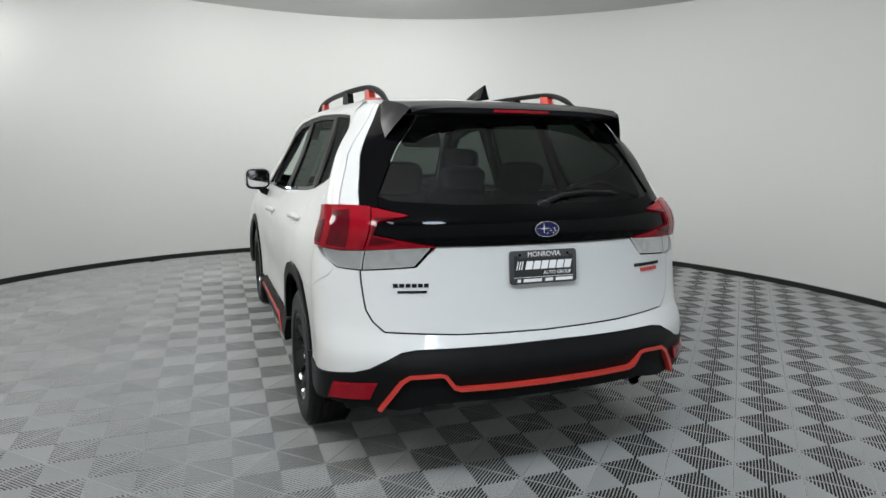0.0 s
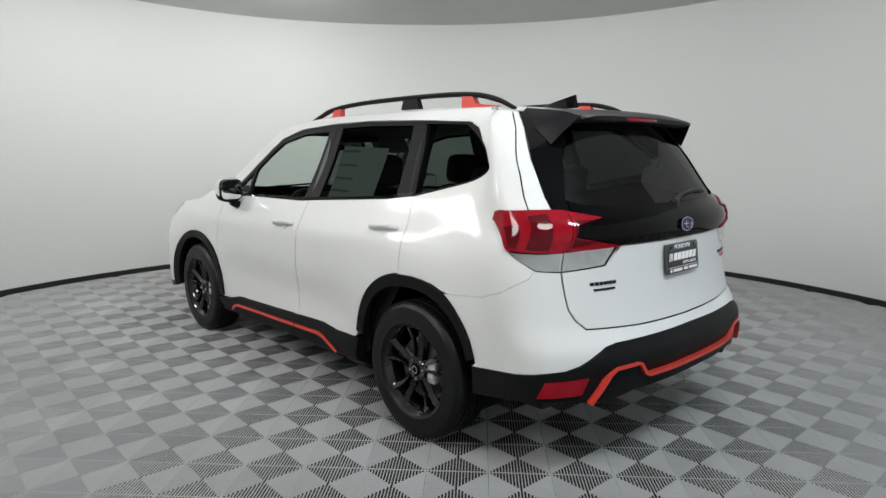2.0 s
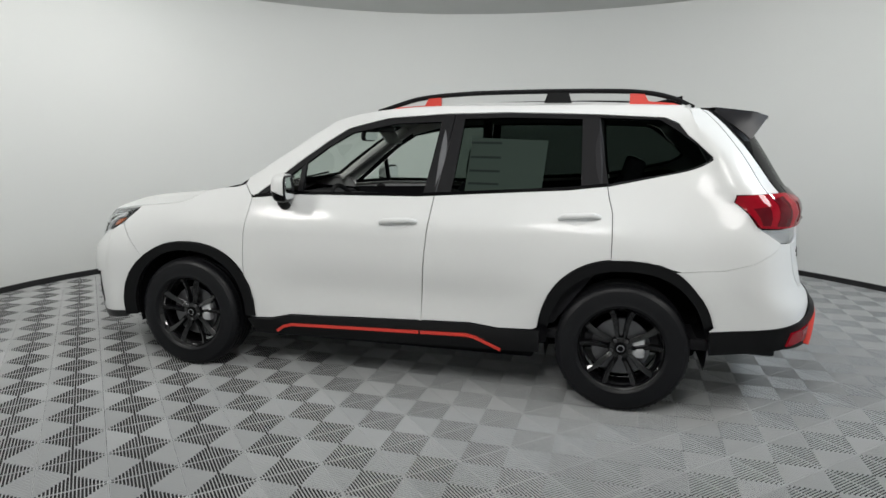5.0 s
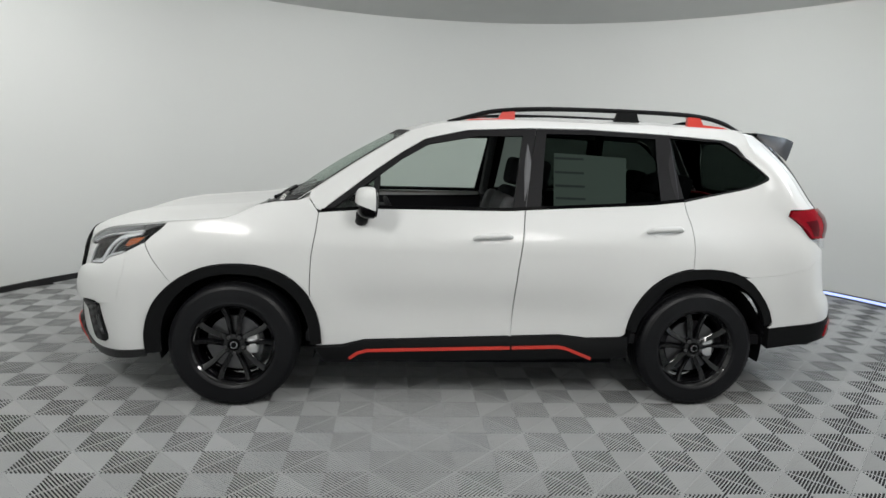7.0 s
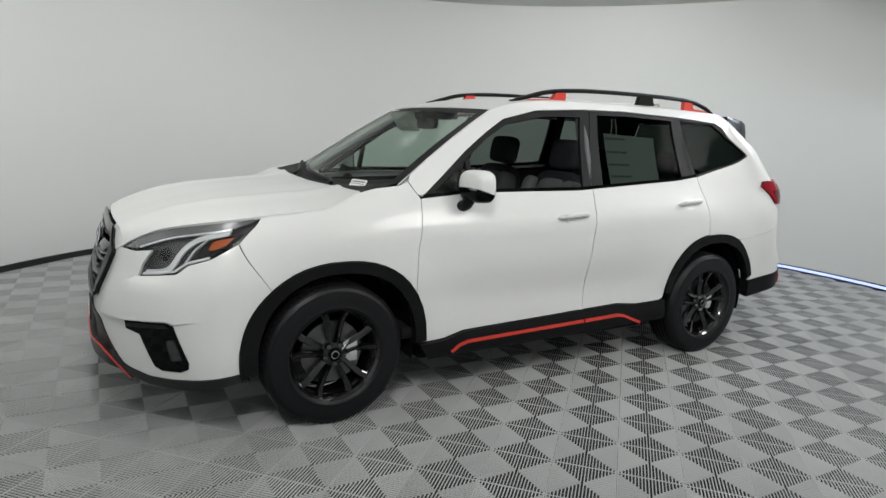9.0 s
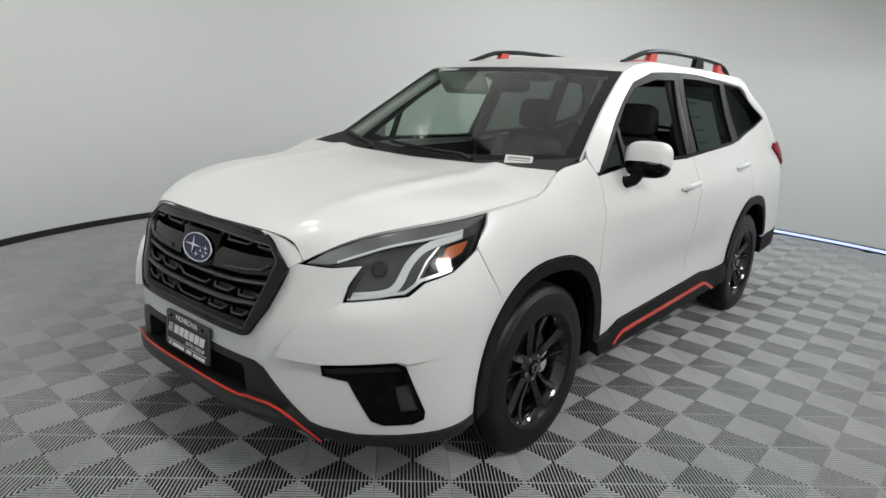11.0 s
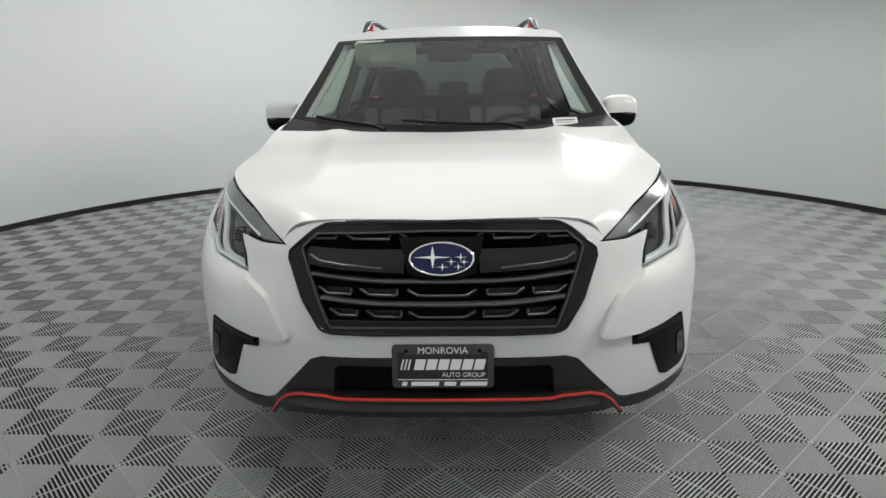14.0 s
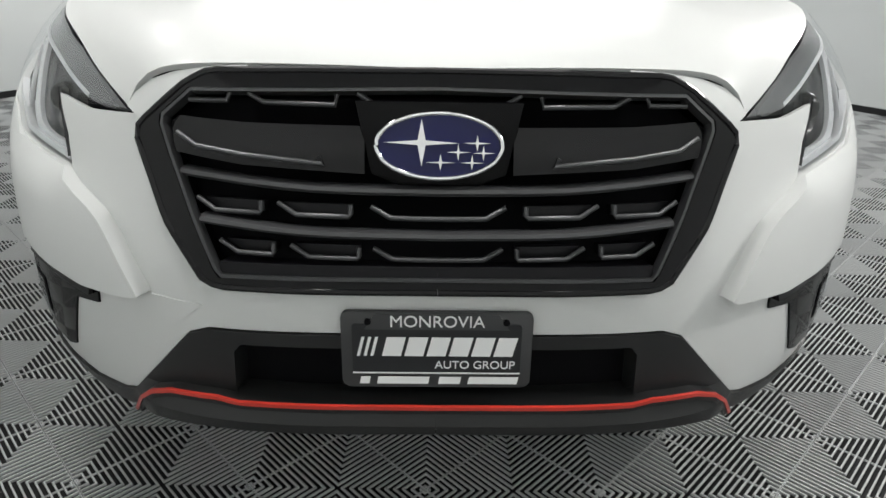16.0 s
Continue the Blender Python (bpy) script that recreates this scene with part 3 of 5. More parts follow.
FOG = [(0.618, 0.554), (0.699, 0.564), (0.826, 0.578), (0.857, 0.567), (0.92, 0.408), (0.916, 0.378), (0.882, 0.36), (0.799, 0.354), (0.764, 0.368), (0.699, 0.504), (0.625, 0.517)]
panel("fog_lamp_bezel", FOG, GLOSS, car, lift=0.004, depth=0.01, step=0.03)

# tailgate and rear bumper
E_ = S_END
panel("tailgate_pillar", [(5.059, 1.627), (5.07, 1.55), (5.08, 1.45), (5.087, 1.34), (5.082, 1.201), (5.168, 1.199), (5.153, 1.332), (5.133, 1.45), (5.11, 1.54), (5.088, 1.622)], PEARL, car)
panel("gloss_pillar", [(5.09, 1.622), (5.112, 1.54), (5.135, 1.45), (5.155, 1.332), (5.17, 1.199), (5.235, 1.192), (5.235, 1.242), (5.279, 1.44), (5.332, 1.569), (5.35, 1.599)], GLOSS, car, lift=0.004)
panel("rear_window", [(5.235, 1.24), (5.282, 1.44), (5.337, 1.569), (E_, 1.6), (E_, 1.205), (5.503, 1.208), (5.277, 1.221)], REAR_PANE, car, "dark privacy glass", whole=True, depth=0.0, lift=-0.004)
garnish = [(5.235, 1.238), (5.278, 1.219), (5.504, 1.206), (E_, 1.203), (E_, 1.046), (5.457, 1.048), (5.223, 1.096), (5.229, 1.135), (5.344, 1.163), (5.235, 1.192)]
panel("tailgate_garnish", garnish, GLOSS, car, "gloss black garnish", whole=True, lift=0.006, step=0.03)
gate = [(E_, 1.043), (5.453, 1.045), (5.392, 0.963), (5.209, 0.949), (5.217, 0.877), (5.226, 0.797), (5.246, 0.751), (5.281, 0.713), (5.541, 0.697), (E_, 0.69)]
panel("tailgate", gate, PEARL, car, whole=True)
REAR_WHITE_LOW = [(E_, 0.652), (5.374, 0.651), (5.321, 0.641), (5.215, 0.576), (5.164, 0.558), (4.691, 0.489)]
rb = quarter_seam[::-1] + [(5.121, 0.954), (5.204, 0.948), (5.213, 0.877), (5.222, 0.795), (5.242, 0.749), (5.278, 0.709), (5.541, 0.693), (E_, 0.686)] + REAR_WHITE_LOW
rb += arch(start=164, end=119, n=8, **ARCH_R)
panel("rear_bumper", rb, PEARL, car, whole=True, gap=0.0003)
rear_low = REAR_WHITE_LOW + [(4.702, 0.363), (5.057, 0.426), (5.239, 0.416), (5.319, 0.406), (5.456, 0.431), (E_, 0.43)]
panel("rear_bumper_cladding", rear_low, TRIM, car, whole=True, lift=lambda s, z: 0.006 + 0.02 * ease(z, 0.5, 0.56) * ease(s, 5.2, 5.35) * ease(0.63 - z, 0, 0.04), depth=0.06, step=0.03)
RED_REAR = [(5.25, 0.418), (5.319, 0.532), (5.346, 0.553), (5.447, 0.557), (5.467, 0.551), (5.499, 0.503), (5.522, 0.494), (E_, 0.49)]
panel("accent_strip", strip(RED_REAR, 0.015), RED, car, "orange-red accent strip", whole=True, lift=0.031, depth=0.03, gap=0, step=0.03)
panel("rear_reflector", [(5.058, 0.442), (5.087, 0.512), (5.245, 0.525), (5.22, 0.455)], LENS_RED, car, "red reflector", lift=0.016, depth=0.02, step=0.04)
# dark inner shell behind all joints
inner = [(0, 0.27), (at_y(1.81), 0.318)] + arch(start=0, end=180, **ARCH_F_IN) + [fl(0.85, 0.3), fl(-0.85, 0.32)] + arch(start=0, end=170, **ARCH_R_IN) + [(4.722, 0.403), (5.231, 0.442), (E_, 0.45),
         (E_, 1.2), (5.235, 1.205), (4.885, 1.2), (4.6, 1.27), (4.5, 1.27), (4.15, 1.2), (3.1, 1.12), (2.05, 1.085), (1.7, 1.1), (1.5, 1.04), (1.087, 1.001), (0.797, 0.951), (0.5, 0.84), (0.38, 0.92), (0, 0.92)]
panel("inner_body", inner, DARK, car, whole=True, lift=-0.045, depth=0.0, step=0.1)


# bonnet, windscreen, roof
def poly_at(points, t):
    p = np.array(points, float)
    d = np.concatenate([[0], np.cumsum(np.linalg.norm(np.diff(p, axis=0), axis=1))])
    return np.array([np.interp(t * d[-1], d, p[:, k]) for k in range(p.shape[1])])


hood_line = [shell(*q) for q in curve_line(HOOD_EDGE, 5)]


def bonnet(u, v):
    w = abs(2 * u - 1)
    e = poly_at(hood_line, v)
    yc = 2.232 - 1.03 * v
    zc = np.interp(yc, [1.2, 1.5, 1.8, 2.0, 2.12, 2.2, 2.235], [1.118, 1.098, 1.06, 1.018, 0.984, 0.954, 0.937])
    p = 2.0 + 14 * (1 - v) ** 4
    x = (e[0] - 0.005 * ease(v, 0.3, 0.45)) * w
    y = yc + (e[1] - yc) * w ** 2.2
    z = zc + (e[2] - zc) * w ** p
    ridge = 0.012 * math.exp(-((x - 0.40 - 0.1 * v) / 0.05) ** 2) * ease(v, 0.05, 0.3)
    return Vector((x * (1 if u > 0.5 else -1), y, z + ridge + 0.004 * math.sin(math.pi * w)))


bm = bmesh.new()
patch_bm(bm, bonnet, 48, 36, 0.012)
part("bonnet", bm, PEARL, car, "white bonnet")

# the nose of the bonnet, down to the grille
panel("bonnet_nose", [(0.3, 0.92), (0.352, 0.918), (0.387, 0.903), (0.462, 0.843), (0.503, 0.871), (0.488, 0.892), (0.46, 0.912), (0.42, 0.925), (0.36, 0.934), (0.3, 0.938)], PEARL, car, lift=0.003, depth=0.01, gap=0, step=0.03)

glass_edge = [shell(*q) * np.array([0.986, 1, 1]) for q in curve_line(WINDSHIELD_EDGE, 6)]


def screen(u, v):
    """Windscreen surface, u from -1 to 1, v from the bottom up."""
    e = poly_at(glass_edge, v)
    c = np.array([0, 1.19 - 0.74 * v, 1.105 + 0.472 * v + 0.028 * math.sin(math.pi * v)])
    w = abs(u) ** 2.2
    return Vector((e[0] * u, c[1] + (e[1] - c[1]) * w, c[2] + (e[2] - c[2]) * w))


bm = bmesh.new()
patch_bm(bm, lambda a, b: screen(-0.92 + 1.84 * a, 0.075 + 0.86 * b), 28, 16)
bmesh.ops.recalc_face_normals(bm, faces=bm.faces)
if sum(f.normal.z for f in bm.faces) < 0:
    bmesh.ops.reverse_faces(bm, faces=bm.faces)
windscreen = part("windscreen", bm, PANE, car, "clear windscreen")
bm = bmesh.new()
for f in (lambda a, b: screen(-1 + 0.08 * a, b), lambda a, b: screen(0.92 + 0.08 * a, b),
          lambda a, b: screen(-0.92 + 1.84 * a, 0.125 * b - 0.05), lambda a, b: screen(-0.92 + 1.84 * a, 0.935 + 0.065 * b)):
    patch_bm(bm, f, 24, 16)
part("windscreen_surround", bm, MATT, car, "black windscreen surround")

for sign in (-1, 1):
    bm = bmesh.new()
    rim_line = [shell(*q) for q in curve_line(WINDSHIELD_EDGE, 6)]
    patch_bm(bm, lambda a, b: Vector(poly_at(rim_line, b) * (1 - 0.015 * a * np.array([1, 0, 0])) * np.array([sign, 1, 1])) + Vector((0, 0, 0.004 * math.sin(math.pi * a))), 4, 24)
    part("pillar_return", bm, PEARL, car)

roof_line = [shell(*q) for q in curve_line(ROOF_EDGE, 6)]


def roof_at(u, v):
    w = abs(u)
    e = poly_at(roof_line, v)
    yc = 0.45 - 2.17 * v
    zc = np.interp(yc, [-1.75, -1.4, -1.0, -0.5, -0.1, 0.2, 0.45], [1.648, 1.682, 1.696, 1.694, 1.674, 1.64, 1.58])
    z = zc + (e[2] - zc) * w ** 2.6
    return Vector((e[0] * u, yc + (e[1] - yc) * w ** 2.2, z))


bm = bmesh.new()
patch_bm(bm, lambda a, b: roof_at(2 * a - 1, b), 40, 44, 0.01)
part("roof", bm, PEARL, car, "white roof")
bm = bmesh.new()
patch_bm(bm, lambda a, b: roof_at(1.9 * a - 0.95, 0.03 + 0.94 * b) - Vector((0, 0, 0.035)), 16, 16)
part("headliner", bm, LINER, car, "pale grey headliner")


def spoiler(u, v):
    """The roof spoiler's top, back edge and underside, v along its section."""
    w = abs(u)
    k = w ** 6
    e = roof_at(u * 0.97, 1.0)
    start = Vector((e.x, e.y - 0.006 - 0.07 * k, e.z + 0.001 + (1.637 - e.z) * k))
    rows = [start, Vector((u * 0.525, -1.965 - 0.01 * (1 - w), 1.634 - 0.02 * w ** 3)), Vector((u * 0.505, -2.045 + 0.012 * w * w, 1.606 - 0.014 * w ** 3)),
            Vector((u * 0.5, -2.035, 1.582 - 0.006 * w)), Vector((u * 0.5, -1.95, 1.575 - 0.01 * w)), Vector((u * 0.5, -1.88, 1.58))]
    return Vector(poly_at(rows, v))


def cheek(sign, v, w):
    """The spoiler's side, from its top edge down to the pillar."""
    top = [spoiler(sign, 0), Vector((0.525 * sign, -1.965, 1.614)), Vector((0.505 * sign, -2.033, 1.592))]
    low = [shell(5.11, 1.615), shell(5.16, 1.54), shell(5.22, 1.47)]
    q = poly_at(low, v)
    q = Vector((q[0] * sign, q[1], q[2])) + Vector((0.005 * sign, -0.006 - 0.008 * v * v, 0))
    p = Vector(poly_at(top, v)).lerp(q, w)
    return p + Vector((0.004 * sign * math.sin(math.pi * w), 0, 0))


bm = bmesh.new()
patch_bm(bm, lambda a, b: spoiler(2 * a - 1, b), 32, 20)
for sign in (-1, 1):
    patch_bm(bm, lambda a, b: cheek(sign, a, b), 12, 6)
part("rear_spoiler", bm, SATIN, car, "satin black roof spoiler")


# ---- glazing ----
def glazing(name, poly, mat, label, sides=(-1, 1), lift=-0.012):
    for ob in panel(name, poly, mat, car, label, lift=lift, depth=0.0, gap=-0.002, sides=sides, step=0.08):
        ob.visible_shadow = False


glazing("front_window", [(2.375, 1.138), (2.375, 1.3), (2.5, 1.407), (2.645, 1.494), (2.925, 1.549), (3.197, 1.557), (3.13, 1.14)], PANE, "clear side glass", (1,))
glazing("front_quarter_glass", [(2.13, 1.122), (2.345, 1.285), (2.345, 1.138)], PANE, "small clear quarter pane")
glazing("rear_door_window", [(3.292, 1.154), (3.337, 1.58), (3.6, 1.586), (4.005, 1.577), (4.015, 1.198)], PRIVACY, "dark privacy glass")
glazing("quarter_window", [(4.155, 1.226), (4.085, 1.585), (4.405, 1.572), (4.555, 1.48), (4.775, 1.402), (4.815, 1.375), (4.775, 1.358), (4.5, 1.298)], PRIVACY, "dark privacy glass")
windscreen.visible_shadow = False


def frame_bit(name, poly, lift=-0.005, mat=MATT):
    panel(name, poly, mat, car, lift=lift, depth=0.02, gap=0.0, step=0.06)


frame_bit("door_frame", below(DLO_TOP, 2.07, 3.2) + [(3.2, 1.561), (2.93, 1.551), (2.65, 1.496), (2.5, 1.409), (2.36, 1.304), (2.2, 1.183), (2.11, 1.116)])
frame_bit("door_frame", [(3.13, 1.138), (3.198, 1.56), (3.2, 1.603), (3.278, 1.606), (3.2, 1.142)])
frame_bit("door_frame", [(3.204, 1.143), (3.283, 1.606), (3.345, 1.607), (3.337, 1.578), (3.292, 1.152)])
frame_bit("door_frame", [(3.345, 1.607), (3.59, 1.612), (4.05, 1.599), (4.05, 1.576), (4.0, 1.576), (3.6, 1.585), (3.337, 1.579)])
frame_bit("door_frame", [(4.0, 1.576), (4.05, 1.599), (4.083, 1.598), (4.085, 1.583), (4.155, 1.225), (4.152, 1.219), (4.013, 1.198)])
frame_bit("window_trim", [(4.085, 1.598), (4.43, 1.578), (4.405, 1.571), (4.085, 1.584)])
frame_bit("window_trim", [(4.43, 1.578), (4.5, 1.548), (4.57, 1.484), (4.786, 1.406), (4.838, 1.376), (4.812, 1.374), (4.772, 1.4), (4.555, 1.478), (4.405, 1.57)])
frame_bit("window_trim", [(4.155, 1.219), (4.5, 1.292), (4.794, 1.353), (4.836, 1.368), (4.81, 1.374), (4.775, 1.36), (4.5, 1.301), (4.155, 1.229)])
belt_line = below(BELT, 2.06, 4.15)
frame_bit("belt_moulding", belt_line + [(s, z + 0.016) for s, z in belt_line[::-1]], lift=0.001, mat=GLOSS)
frame_bit("mirror_sail", [(2.07, 1.112), (2.13, 1.122), (2.345, 1.139), (2.36, 1.138), (2.36, 1.13)])
frame_bit("window_divider", [(2.345, 1.137), (2.345, 1.29), (2.375, 1.312), (2.375, 1.137)])

# ---- lamps ----
panel("headlight_housing", HEADLIGHT, LAMP_BOWL, car, lift=-0.03, depth=0.05, gap=0.003, step=0.04)
heads = panel("headlight", HEADLIGHT, CLEAR, car, "headlight behind a clear lens", lift=0.003, depth=0.0, gap=0.002, step=0.04)
for head, sign in zip(heads, (-1, 1)):
    head.visible_shadow = False
    for poly, mat, name, tag, lift in (
            ([(0.514, 0.867), (0.571, 0.906), (0.659, 0.95), (0.778, 0.982), (0.926, 1.005), (1.08, 1.022), (1.0, 0.987), (0.86, 0.962), (0.75, 0.938), (0.66, 0.904), (0.6, 0.872)], LAMP_TRIM, "light_guide", "silver light guide", -0.007),
            (strip(curve_line([(0.985, 0.972), (0.87, 0.94), (0.822, 0.89), (0.797, 0.825), (0.76, 0.793), (0.668, 0.777)], 4), 0.024), LIGHT_BAND, "light_band", "pale frosted light band", -0.012),
            (strip(curve_line([(0.61, 0.879), (0.66, 0.9), (0.75, 0.934), (0.86, 0.958), (0.98, 0.98)], 4), 0.007), SILVER, "bright_edge", "", -0.006),
            ([(0.862, 0.842), (0.905, 0.93), (0.95, 0.952), (1.055, 0.97), (1.05, 0.945), (1.012, 0.89)], GLOSS, "dark_bezel", "", -0.02),
            (strip([(0.905, 0.938), (0.872, 0.895), (0.845, 0.825)], 0.006), SILVER, "bright_edge", "", -0.01),
            ([(0.925, 0.902), (0.932, 0.934), (0.957, 0.943), (1.02, 0.953), (1.0, 0.92), (0.95, 0.899)], AMBER, "turn_signal", "amber turn signal", -0.0175)):
        panel(name, poly, mat, head, tag, lift=lift, depth=0.008, gap=0, step=0.04, sides=(sign,))
    panel("light_rim", strip([(0.662, 0.771), (0.815, 0.799), (0.86, 0.838), (0.95, 0.866)], 0.01), SILVER, head, "silver rim", lift=-0.004, depth=0.012, gap=0, step=0.04, sides=(sign,))
    panel("light_rim", strip([(0.664, 0.77), (0.674, 0.815), (0.7, 0.882)], 0.009), SATIN, head, lift=-0.004, depth=0.012, gap=0, step=0.04, sides=(sign,))
    bm = bmesh.new()
    c = shell(0.735, 0.868) - shell_normal(0.735, 0.868) * 0.035
    bmesh.ops.create_uvsphere(bm, u_segments=20, v_segments=12, radius=0.03, matrix=Matrix.Translation((c[0] * sign, c[1], c[2])))
    part("projector_lens", bm, GLOSS, head, "dark round projector lens")

TAIL_SPLIT = 5.212
red_out = [(4.837, 1.153), (4.886, 1.189), (5.151, 1.196), (TAIL_SPLIT, 1.192), (TAIL_SPLIT, 1.032), (5.13, 1.028), (4.985, 1.032)]
red_in = [(TAIL_SPLIT, 1.191), (5.341, 1.161), (5.235, 1.136), (5.228, 1.094), (5.448, 1.048), (TAIL_SPLIT, 1.032)]
white_out = [(4.988, 1.029), (5.13, 1.025), (TAIL_SPLIT, 1.029), (TAIL_SPLIT, 0.951), (5.119, 0.956)]
white_in = [(TAIL_SPLIT, 1.029), (5.44, 1.044), (5.387, 0.966), (TAIL_SPLIT, 0.951)]
tails = panel("tail_lamp", red_out, LENS_RED, car, "red and clear tail lamp", lift=0.016, depth=0.04, step=0.03)
gate_lamps = panel("tailgate_lamp", red_in, LENS_RED, car, "red and clear tailgate lamp", lift=0.014, depth=0.03, step=0.03)
for k, sign in enumerate((-1, 1)):
    # darker chambers inside the bright red C, on the body and on the tailgate
    for poly, owner in (([(4.925, 1.125), (5.012, 1.135), (5.03, 1.045), (4.992, 1.045)], tails[k]), ([(5.06, 1.168), (5.135, 1.178), (5.15, 1.04), (5.065, 1.042)], tails[k]),
                        ([(5.222, 1.15), (5.3, 1.152), (5.232, 1.14), (5.226, 1.09), (5.3, 1.074), (5.222, 1.06)], gate_lamps[k])):
        panel("dark_chamber", poly, LENS_DEEP, owner, "deep red lamp chamber", lift=0.0175, depth=0.004, gap=0, sides=(sign,), step=0.03)
    for poly, owner in ((white_out, tails[k]), (white_in, gate_lamps[k])):
        panel("bulb_reflector", poly, FLUTED, owner, "silver bulb reflector", lift=-0.012, depth=0.02, sides=(sign,), step=0.03)
        for ob in panel("clear_lens", poly, CLEAR, owner, "clear lens", lift=0.013, depth=0.0, sides=(sign,), step=0.03):
            ob.visible_shadow = False
    fog = panel("fog_lamp", [(0.825, 0.5), (0.868, 0.512), (0.9, 0.415), (0.845, 0.408)], DARK, car, "small fog lamp with silver elements", lift=0.005, depth=0.01, sides=(sign,), step=0.03)[0]
    panel("lamp_element", [(0.832, 0.495), (0.862, 0.503), (0.89, 0.42), (0.85, 0.414)], LAMP_BOWL, fog, "fluted silver reflector", lift=0.0065, depth=0.006, gap=0, sides=(sign,), step=0.03)
    for ob in panel("lens", [(0.828, 0.498), (0.866, 0.508), (0.896, 0.417), (0.847, 0.41)], CLEAR, fog, "clear lens", lift=0.0105, depth=0.0, gap=0, sides=(sign,), step=0.03):
        ob.visible_shadow = False
    panel("bezel_blade", [(0.63, 0.548), (0.7, 0.557), (0.83, 0.57), (0.845, 0.555), (0.7, 0.535), (0.64, 0.53)], SATIN, car, lift=0.012, depth=0.02, sides=(sign,), step=0.03)

# ---- grille ----
ring = [(0.0, 0.927), (0.352, 0.923), (0.387, 0.907), (0.463, 0.847), (0.469, 0.833), (0.425, 0.706), (0.373, 0.622), (0.35, 0.611), (0.0, 0.609),
        (0.0, 0.627), (0.345, 0.627), (0.352, 0.637), (0.384, 0.724), (0.426, 0.85), (0.424, 0.862), (0.38, 0.898), (0.0, 0.905)]
grille = panel("grille", ring, PIANO, car, "gloss black grille frame", whole=True, lift=0.02, depth=0.05, gap=0.002, step=0.03)[0]
edge = [(0.0, 0.927), (0.2, 0.926), (0.352, 0.923), (0.387, 0.907), (0.463, 0.847), (0.469, 0.833), (0.425, 0.706), (0.373, 0.622), (0.35, 0.611), (0.2, 0.609), (0.0, 0.609)]
half = []
for a, z in [poly_at(edge, t) for t in np.linspace(0, 1, 60)]:
    half.append(shell(a, z) + shell_normal(a, z) * 0.017)
bm = bmesh.new()
tube_bm(bm, [(-p[0], p[1], p[2]) for p in half[::-1]] + [tuple(p) for p in half[1:]], 0.0065, 8)
part("frame_edge", bm, PIANO, grille, "rounded gloss black edge")
panel("frame_bevel", strip([(0.0, 0.905), (0.378, 0.898), (0.422, 0.862), (0.424, 0.85), (0.383, 0.724), (0.35, 0.637), (0.342, 0.628), (0.0, 0.628)], 0.005), BAR, grille, whole=True, lift=0.019, depth=0.02, gap=0, step=0.03)
panel("grille_backing", [(0.0, 0.91), (0.37, 0.905), (0.43, 0.85), (0.345, 0.62), (0.0, 0.615)], DARK, grille, whole=True, lift=-0.045, depth=0.0, step=0.1)


def shell_tube(name, line, radius, squash, lift, mat, parent, sides=(-1, 1), whole=False, label=""):
    """A rounded bar along a line in (plan length, height) on the outer surface."""
    def place(sign):
        out = []
        for q in line:
            p = shell(*q) + shell_normal(*q) * lift
            out.append((p[0] * sign, p[1], p[2]))
        return out
    for group in ([0] if whole else sides):
        bm = bmesh.new()
        pts = place(-1)[::-1] + place(1)[1:] if whole else place(group)
        tube_bm(bm, pts, radius, 10, squash)
        bmesh.ops.recalc_face_normals(bm, faces=bm.faces)
        part(name, bm, mat, parent, label)


for line, w in (([(0.0, 0.762), (0.2, 0.766), (0.4, 0.784)], 0.017), ([(0.0, 0.695), (0.2, 0.699), (0.372, 0.714)], 0.017)):
    shell_tube("grille_bar", curve_line(line, 5), 0.015, w / 0.03, 0.0, BAR, grille, whole=True, label="dark silver grille bar")
panel("grille_bar", strip([(0.0, 0.638), (0.345, 0.64)], 0.018), SATIN, grille, "black lower grille bar", whole=True, lift=0.012, depth=0.04, gap=0, step=0.03)


def hook(outer, inner, z, drop=0.018, tick=0.016):
    """A grille accent: a slanted end, a flat run and a short upright tick."""
    run = [(outer - 0.028 + (inner - outer + 0.028) * t, z - 0.002 * t) for t in (0.0, 0.33, 0.66, 0.96)]
    return [(outer, z + drop)] + run + [(inner, z + 0.002), (inner, z + tick)]


